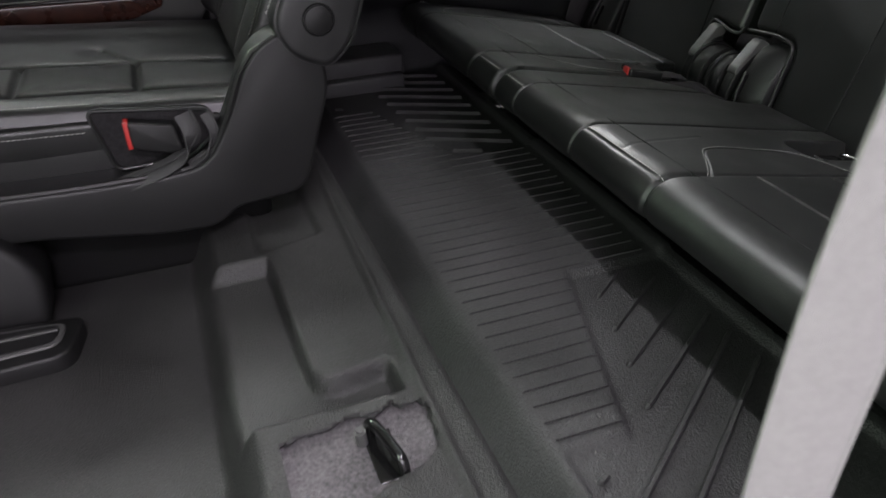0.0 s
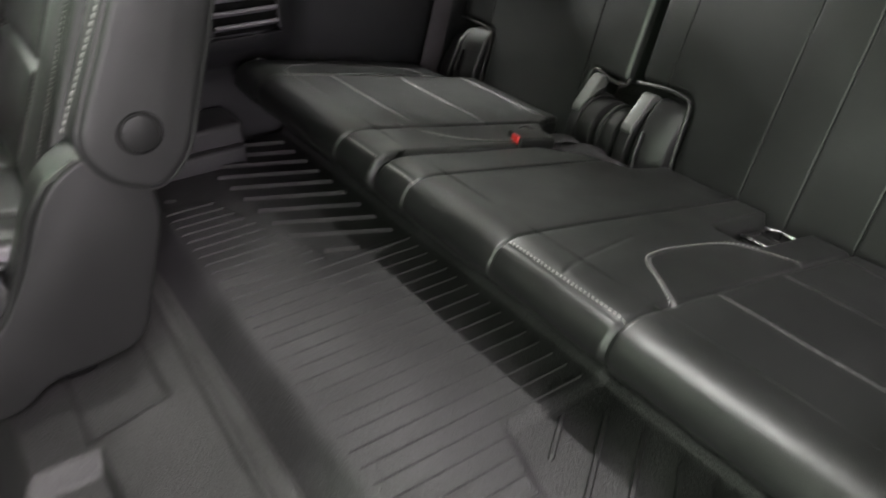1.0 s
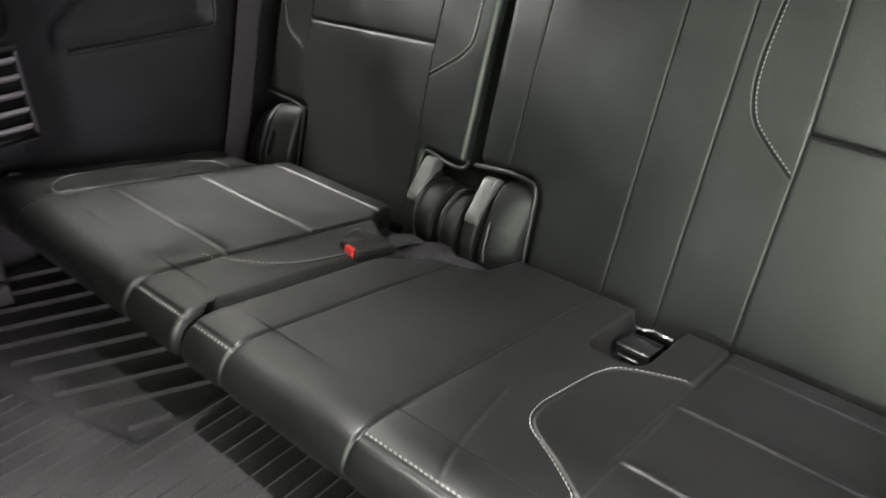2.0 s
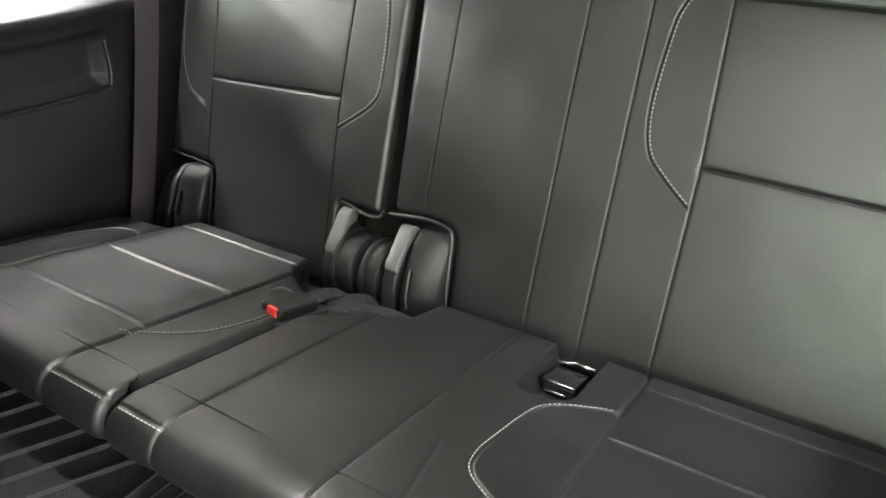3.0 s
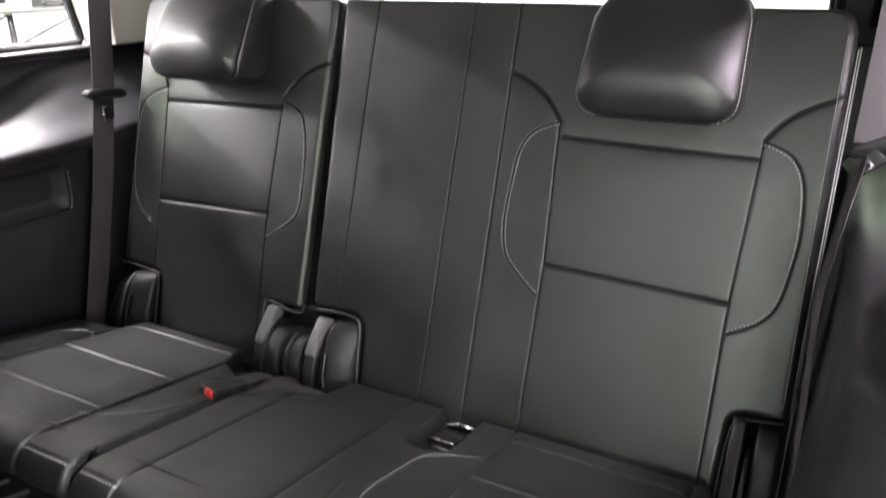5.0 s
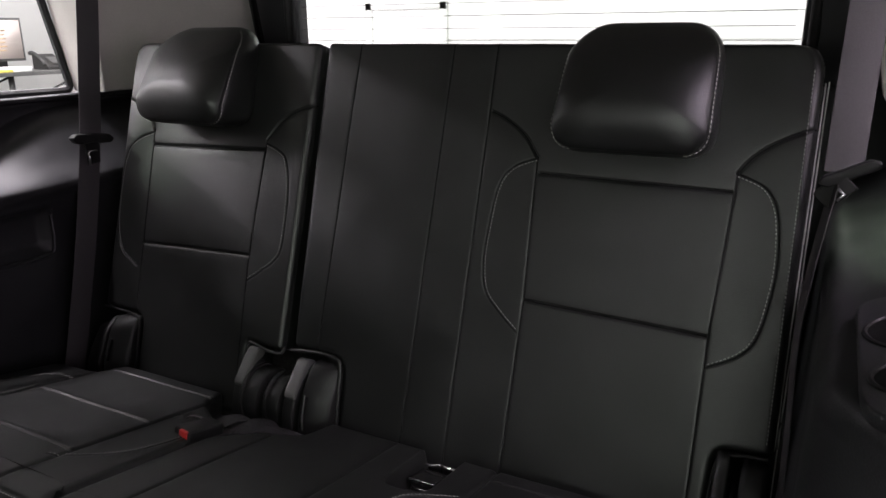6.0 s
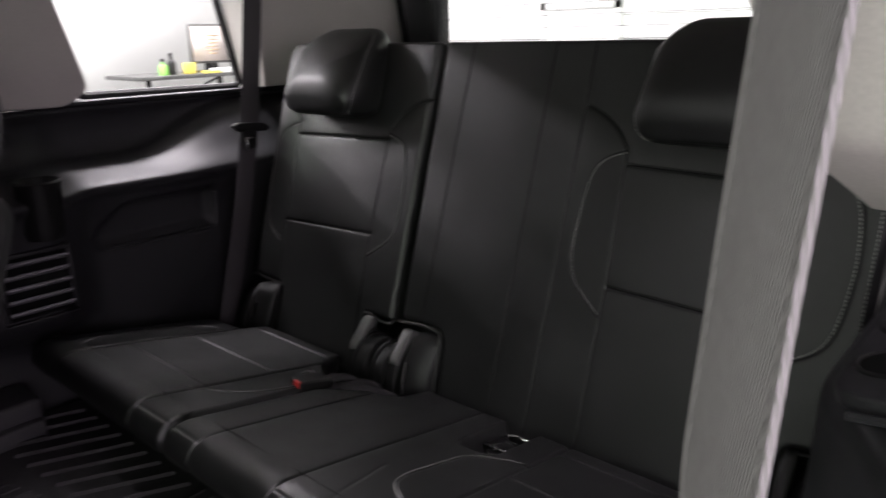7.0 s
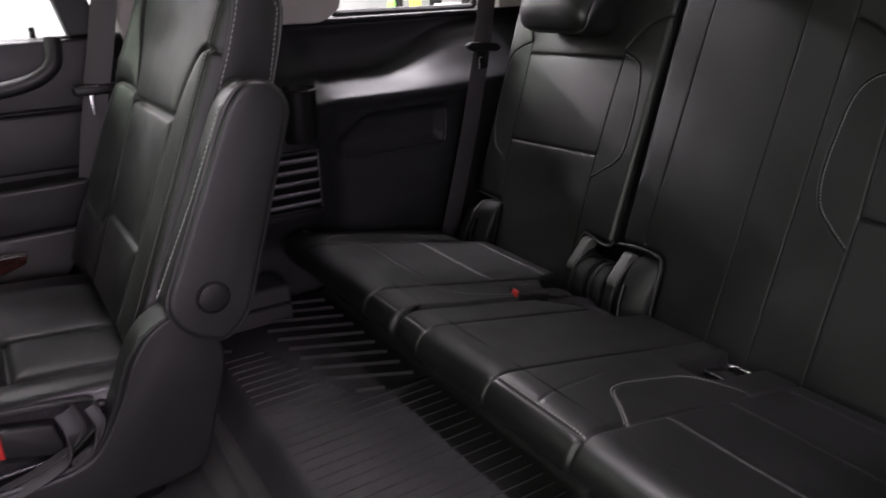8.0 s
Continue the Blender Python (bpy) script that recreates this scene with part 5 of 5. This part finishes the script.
body = part("seatback_body", slab(rounded(BODY, [0.01, 0, 0, 0, 0.02, 0.014, 0.012, 0.022, 0.04, 0.03, 0, 0.02], 6), 0.2035, 0.735, 0.012, seg=4), LEATHER_SIDE, seat2, "black vinyl seatback shell")
part("side_piping", tube(smooth_line([(-0.682, 0.2050, 0.738), (-0.657, 0.2045, 0.724), (-0.646, 0.2045, 0.690), (-0.667, 0.2045, 0.600), (-0.739, 0.2045, 0.392)], 8), 0.0028, 8), LEATHER_SIDE, body)
stitches_on(None, [((x, 0.2032, z), (0, -1, 0)) for x, z in ((-0.706, 0.722), (-0.714, 0.69), (-0.733, 0.632), (-0.780, 0.517), (-0.853, 0.335))], body, long=0.006, r=0.0010)
stitches_on(None, [((x, 0.2032, z), (0, -1, 0)) for x, z in ((-0.659, 0.722), (-0.652, 0.69), (-0.672, 0.602), (-0.70, 0.52))], body)
bm = box(-0.775, 0.325, 0.752, -0.612, 0.610, 0.97, 0.045, 6)
for v in bm.verts:
    v.co.x += 0.35 * max(0.0, v.co.z - 0.80)
    v.co.z -= 0.10 * (v.co.x + 0.775) * max(0.0, 1 - (v.co.z - 0.75) / 0.1)
part("head_restraint", bm, LEATHER, seat2, sharp=80)
for y in (0.42, 0.52):
    part("headrest_post", tube([(-0.68, y, 0.72), (-0.69, y, 0.84)], 0.007), GLOSS, seat2)
CP = [tuple(p) for p in smooth_line([(-0.88, 0.165), (-1.0, 0.178), (-1.2, 0.192), (-1.4, 0.205), (-1.46, 0.195), (-1.475, 0.15), (-1.46, 0.09)], 10)]


def s2(x):
    return -0.88 - x


pad_s2 = Pad(CP, rounded([(0.196, 0.0), (0.196, 0.68), (0.74, 0.68), (0.74, 0.0)], 0.03),
             [([(0.275, s2(-0.9)), (0.275, s2(-1.45))], 0.006, 0.005), ([(0.43, s2(-0.95)), (0.43, s2(-1.45))], 0.005, 0.005), ([(0.275, s2(-1.10)), (0.43, s2(-1.10))], 0.006, 0.006),
              ([(0.275, s2(-1.285)), (0.43, s2(-1.285))], 0.006, 0.006), ([(0.43, s2(-1.10)), (0.52, s2(-1.16))], 0.005, 0.005)],
             edge=0.018, bulge=0.007, step=0.003, thick=0.10, flip=-1)
pad_s2.build(seat2, LEATHER, [("insert_panel", [(0.275, s2(-0.985)), (0.43, s2(-0.985)), (0.43, s2(-1.10)), (0.275, s2(-1.10))]), ("insert_panel", [(0.275, s2(-1.10)), (0.43, s2(-1.10)), (0.43, s2(-1.285)), (0.275, s2(-1.285))]),
                              ("insert_panel", [(0.275, s2(-1.285)), (0.43, s2(-1.285)), (0.43, 0.9), (0.275, 0.9)])], "cushion_cover", "cushion_side")
pad_s2.stitch(seat2, [(0.212, s2(-1.17)), (0.212, s2(-1.45))], mat=THREAD)
bm = slab(rounded([(-1.47, 0.04), (-0.98, 0.04), (-0.98, 0.160), (-1.18, 0.174), (-1.47, 0.187)], 0.012), 0.184, 0.24, 0.008)
for v in bm.verts:
    v.co.y += 0.32 * max(0.0, 0.158 - v.co.z) if v.co.y < 0.21 else 0
part("cushion_flank", bm, LEATHER, seat2)
stitches_on(None, [((-1.455, 0.1838, 0.172), (0, -1, 0)), ((-1.18, 0.1838, 0.160), (0, -1, 0))], seat2)
# pocket on the seat's flank with its buckle and strap
POCKET = rounded([(-1.175, 0.196), (-0.998, 0.176), (-0.996, 0.135), (-1.04, 0.098), (-1.15, 0.095)], 0.016)
part("buckle_pocket", slab(POCKET, 0.178, 0.198, 0.004), FELT, seat2, "soft dark pocket")
part("pocket_piping", tube([(x, 0.177, z) for x, z in POCKET + POCKET[:1]], 0.0032, 8, False), LEATHER, seat2)
buckle2 = thing("belt_buckle", "black belt buckle with red edge in the captain chair pocket", "belt buckle")
part("buckle_body", slab(rounded([(-1.121, 0.178), (-1.055, 0.165), (-1.048, 0.125), (-1.06, 0.118), (-1.121, 0.135)], 0.006), 0.150, 0.176, 0.005), PLASTIC, buckle2)
part("release_button", box(-1.127, 0.152, 0.135, -1.119, 0.174, 0.179, 0.002), RED, buckle2, "bright red release edge")
for pts, wide in (([(-1.040, 0.150, 0.182), (-1.032, 0.140, 0.150), (-1.050, 0.135, 0.122), (-1.095, 0.136, 0.100), (-1.150, 0.142, 0.084)], 0.028),
                  ([(-1.008, 0.150, 0.178), (-1.000, 0.140, 0.150), (-1.014, 0.137, 0.122), (-1.045, 0.137, 0.102)], 0.016)):
    run = smooth_line(pts, 6)
    strap2 = part("strap", ribbon(run, (0.5, 0.3, 0.5), 0.003, wide), DARK_WEB, buckle2)
    part("strap_edge", tube([p + Vector((0.33, -0.05, 0.33)) * wide for p in run], 0.0016, 6), DARK_WEB, strap2)


# ---- belts ----
def third_row_belt(s):
    root = thing("seat_belt", "grey webbing third-row seat belt with black tongue", "seat belt", "third row belts")
    if s > 0:
        top = [(0.16, 0.745, 1.04), (0.126, 0.738, 0.82), (0.090, 0.738, 0.556)]
        low = [(0.087, 0.738, 0.545), (0.050, 0.735, 0.38), (0.002, 0.732, 0.20), (-0.043, 0.730, 0.045)]
        wide, place = (1, -0.25, 0), Matrix.Translation((0.084, 0.728, 0.553))
    else:
        top = [(0.165, -0.742, 1.04), (0.140, -0.733, 0.82), (0.112, -0.730, 0.592)]
        low = [(0.108, -0.722, 0.575), (0.070, -0.703, 0.40), (0.02, -0.708, 0.22), (-0.043, -0.712, 0.045)]
        wide, place = (0.15, -1, 0), Matrix.Translation((0.110, -0.738, 0.590)) @ pose(0, 0, 0, 0, 0, -90) @ pose(0, 0, 0, 0, -30, 0) @ Matrix.Scale(0.75, 4)
    plate = place @ Matrix.Translation((-0.010, -0.010, -0.005)) if s > 0 else Matrix.Translation((0.104, -0.738, 0.585)) @ pose(0, 0, 0, 40, 0, 0) @ pose(0, 0, 0, 0, 0, 70)
    part("webbing", ribbon(smooth_line(top, 6), wide, 0.0016, 0.047), WEBBING, root)
    part("webbing", ribbon(smooth_line(low, 6), (1, -0.15 * s, 0.15), 0.0016, 0.047), WEBBING, root)
    guide = part("belt_tongue", moved(slab(rounded([(-0.052, 0.008), (-0.040, 0.016), (0.040, 0.010), (0.054, -0.002), (0.045, -0.012), (-0.04, -0.006)], 0.006), -0.010, 0.010, 0.004), place), PLASTIC, root, "black plastic belt tongue")
    part("tongue_plate", moved(slab(rounded([(-0.018, 0.0), (0.018, 0.0), (0.016, -0.045), (-0.012, -0.045)], 0.004), -0.003, 0.003, 0.001), plate), PLASTIC, guide)
    part("tongue_hole", moved(merge(box(-0.004, -0.002, -0.002, 0.018 if s > 0 else 0.008, 0.002, 0.001), box(-0.004, -0.002, -0.03 if s > 0 else -0.012, -0.001, 0.002, 0.0)), plate @ Matrix.Translation((-0.010, -0.005 * s, -0.017))), METAL, guide, "bright steel edge")
    return root


third_row_belt(1)
third_row_belt(-1)
belt2 = thing("seat_belt", "grey webbing second-row belt hanging by the far door", "seat belt")
part("webbing", ribbon(smooth_line([(-0.74, 0.80, 1.04), (-0.785, 0.79, 0.75), (-0.838, 0.78, 0.545)], 6), (0.9, -0.3, 0), 0.0016, 0.05), WEBBING, belt2)
part("webbing", ribbon(smooth_line([(-0.84, 0.775, 0.54), (-0.88, 0.77, 0.38), (-0.93, 0.765, 0.10)], 6), (0.9, -0.3, 0), 0.0016, 0.047), WEBBING, belt2)
part("belt_tongue", box(-0.885, 0.757, 0.528, -0.80, 0.787, 0.548, 0.006), PLASTIC, belt2)
part("tongue_plate", box(-0.858, 0.757, 0.490, -0.851, 0.761, 0.530, 0.001), METAL, belt2, "bright steel tongue")
belt = thing("seat_belt", "second-row belt hanging beside the open door, paler for the light on it", "seat belt")
RUN = smooth_line([(-0.70, -0.80, 1.06), (-0.785, -0.822, 0.85), (-0.8125, -0.8215, 0.70), (-0.8190, -0.8210, 0.63), (-0.8105, -0.8285, 0.55), (-0.804, -0.815, 0.40), (-0.785, -0.80, 0.2), (-0.77, -0.79, -0.04)], 8)
ACROSS = [Vector((0.75, 0.66, 0)).lerp(Vector((1, -0.25, 0)), ramp(k, 25, 36)).normalized() for k in range(57)]
part("webbing", ribbon(RUN, [tuple(w) for w in ACROSS], 0.0016, 0.046), WEBBING_LIT, belt)
for side in (-1, 1):
    part("selvedge", ribbon([p + w * side * 0.0225 for p, w in zip(RUN, ACROSS)], [tuple(w) for w in ACROSS], 0.0022, 0.0028), WEBBING_LIT, belt, "rolled woven edge of the belt")

# ---- showroom ----
for nm, b in (("wall_north", (-7, 8.0, -0.75, 6, 8.2, 3.25)), ("wall_south", (-7, -7.2, -0.75, 6, -7.0, 3.25)), ("wall_west", (-7.2, -7.2, -0.75, -7.0, 8.2, 3.25))):
    structure(nm, box(*b), WHITE_WALL, "white painted showroom wall", "wall")
east = structure("wall_east", box(6.03, -7.2, -0.75, 6.2, 8.2, 3.25), WHITE_WALL, "white panelled showroom wall", "wall")
for k in range(17):
    part("panel", box(6.0, -7.0, -0.73 + 0.235 * k, 6.03, 8.0, -0.73 + 0.235 * k + 0.229, 0.003, 1), WHITE_WALL, east)
structure("showroom_ceiling", box(-7.2, -7.2, 3.25, 6.2, 8.2, 3.4), WHITE_WALL, "white showroom ceiling", "ceiling")
structure("ground", box(-7.2, -7.2, -0.85, 6.2, 8.2, -0.75), TILE_FLOOR, "pale showroom floor", "floor")
door_e = tagged(new("door_east"), "white door frame in the panelled wall", "door", "", "structure")
part("door_leaf", box(5.975, 2.95, -0.75, 5.996, 3.78, 0.98, 0.004), WHITE_WALL, door_e)
part("door_frame", merge(box(5.95, 2.88, -0.75, 5.996, 2.95, 1.05), box(5.95, 3.78, -0.75, 5.996, 3.85, 1.05), box(5.95, 2.88, 0.98, 5.996, 3.85, 1.05)), WHITE_WALL, door_e)

desk = thing("service_counter", "grey topped counter on a black steel frame", "counter")
part("counter_top", box(2.75, 6.6, 0.36, 5.6, 7.4, 0.40, 0.005), PLASTIC_GREY, desk)
for x in (2.85, 3.7, 4.55, 5.5):
    part("frame_post", box(x - 0.02, 6.62, -0.75, x + 0.02, 6.66, 0.36), GLOSS, desk)
for z in (-0.5, 0.05):
    part("frame_rail", box(2.85, 6.625, z, 5.5, 6.655, z + 0.03), GLOSS, desk)
for x in (2.85, 3.7, 4.55):
    part("frame_brace", tube([(x, 6.64, 0.05), (x + 0.85, 6.64, 0.36)], 0.012, 6), GLOSS, desk)
monitor = thing("monitor", "computer monitor showing a pale page on the counter", "monitor")
part("bezel", box(3.53, 6.90, 0.50, 4.07, 6.93, 0.93, 0.006), PLASTIC_GREY, monitor)
part("screen", box(3.555, 6.893, 0.525, 4.045, 6.899, 0.905), SCREEN, monitor, "pale pink page on the screen")
for k in range(6):
    part("text_bar", box(3.72 + 0.01 * (k % 3), 6.890, 0.80 - 0.04 * k, 3.88 - 0.015 * (k % 2), 6.8925, 0.815 - 0.04 * k), material("page_ink", (0.5, 0.36, 0.22), 0.6) if k == 0 else bpy.data.materials["page_ink"], monitor)
part("stand", merge(box(3.72, 6.93, 0.42, 3.88, 6.96, 0.62, 0.004), box(3.65, 6.85, 0.40, 3.95, 7.05, 0.42, 0.004)), PLASTIC, monitor)
phone = thing("desk_phone", "dark grey desk telephone with its handset", "telephone")
part("phone_base", slab(rounded([(6.75, 0.40), (6.75, 0.43), (6.95, 0.56), (7.0, 0.56), (7.0, 0.40)], 0.01), 4.20, 4.42, 0.006, axis="x"), PLASTIC, phone)
part("handset", tube(smooth_line([(4.17, 6.76, 0.45), (4.17, 6.80, 0.50), (4.17, 6.92, 0.57), (4.17, 6.98, 0.57)], 5), 0.022, 8), PLASTIC, phone)
part("keypad", moved(box(-0.05, -0.06, 0, 0.05, 0.06, 0.004, 0.001), Matrix.Translation((4.34, 6.84, 0.495)) @ pose(0, 0, 0, 33, 0, 0)), PLASTIC_GREY, phone)


def bottle(x, h, r, mat, name, label):
    root = thing(name, label, "bottle")
    b = bmesh.new()
    rings = []
    for rr, z in ((r, 0), (r, h * 0.6), (r * 0.9, h * 0.7), (r * 0.4, h * 0.8), (r * 0.4, h)):
        rings.append([b.verts.new((x + rr * math.cos(a), 6.8 + rr * math.sin(a), 0.40 + z)) for a in (2 * math.pi * k / 12 for k in range(12))])
    for p, q in zip(rings, rings[1:]):
        for k in range(12):
            b.faces.new((p[k], p[(k + 1) % 12], q[(k + 1) % 12], q[k]))
    b.faces.new(rings[-1])
    b.faces.new(rings[0][::-1])
    part("bottle_body", b, mat, root)
    part("cap", tube([(x, 6.8, 0.40 + h), (x, 6.8, 0.40 + h + 0.03)], r * 0.45, 10), PLASTIC, root)


GREENISH = material("green_plastic", (0.25, 0.6, 0.12), 0.4)
YELLOW = material("yellow_paper", (0.75, 0.62, 0.12), 0.7)
bottle(3.12, 0.14, 0.05, GREENISH, "green_bottle", "small bright green bottle on the counter")
bottle(3.22, 0.20, 0.045, PLASTIC, "dark_bottle", "small dark spray bottle on the counter")
for nm, x, y, w, d, h, m_, lab in (("yellow_pad", 3.62, 6.66, 0.2, 0.1, 0.03, YELLOW, "yellow note pad on the counter"), ("paper_tray", 3.80, 6.70, 0.26, 0.16, 0.05, WHITE_WALL, "white paper tray on the counter"), ("yellow_box", 3.42, 6.78, 0.12, 0.08, 0.12, YELLOW, "small pale yellow box on the counter"), ("keyboard", 3.78, 6.74, 0.42, 0.07, 0.025, PLASTIC, "black keyboard before the monitor")):
    root = thing(nm, lab, nm.split("_")[-1])
    part("body", box(x - w / 2, y - d / 2, 0.40, x + w / 2, y + d / 2, 0.40 + h, 0.006), m_, root)
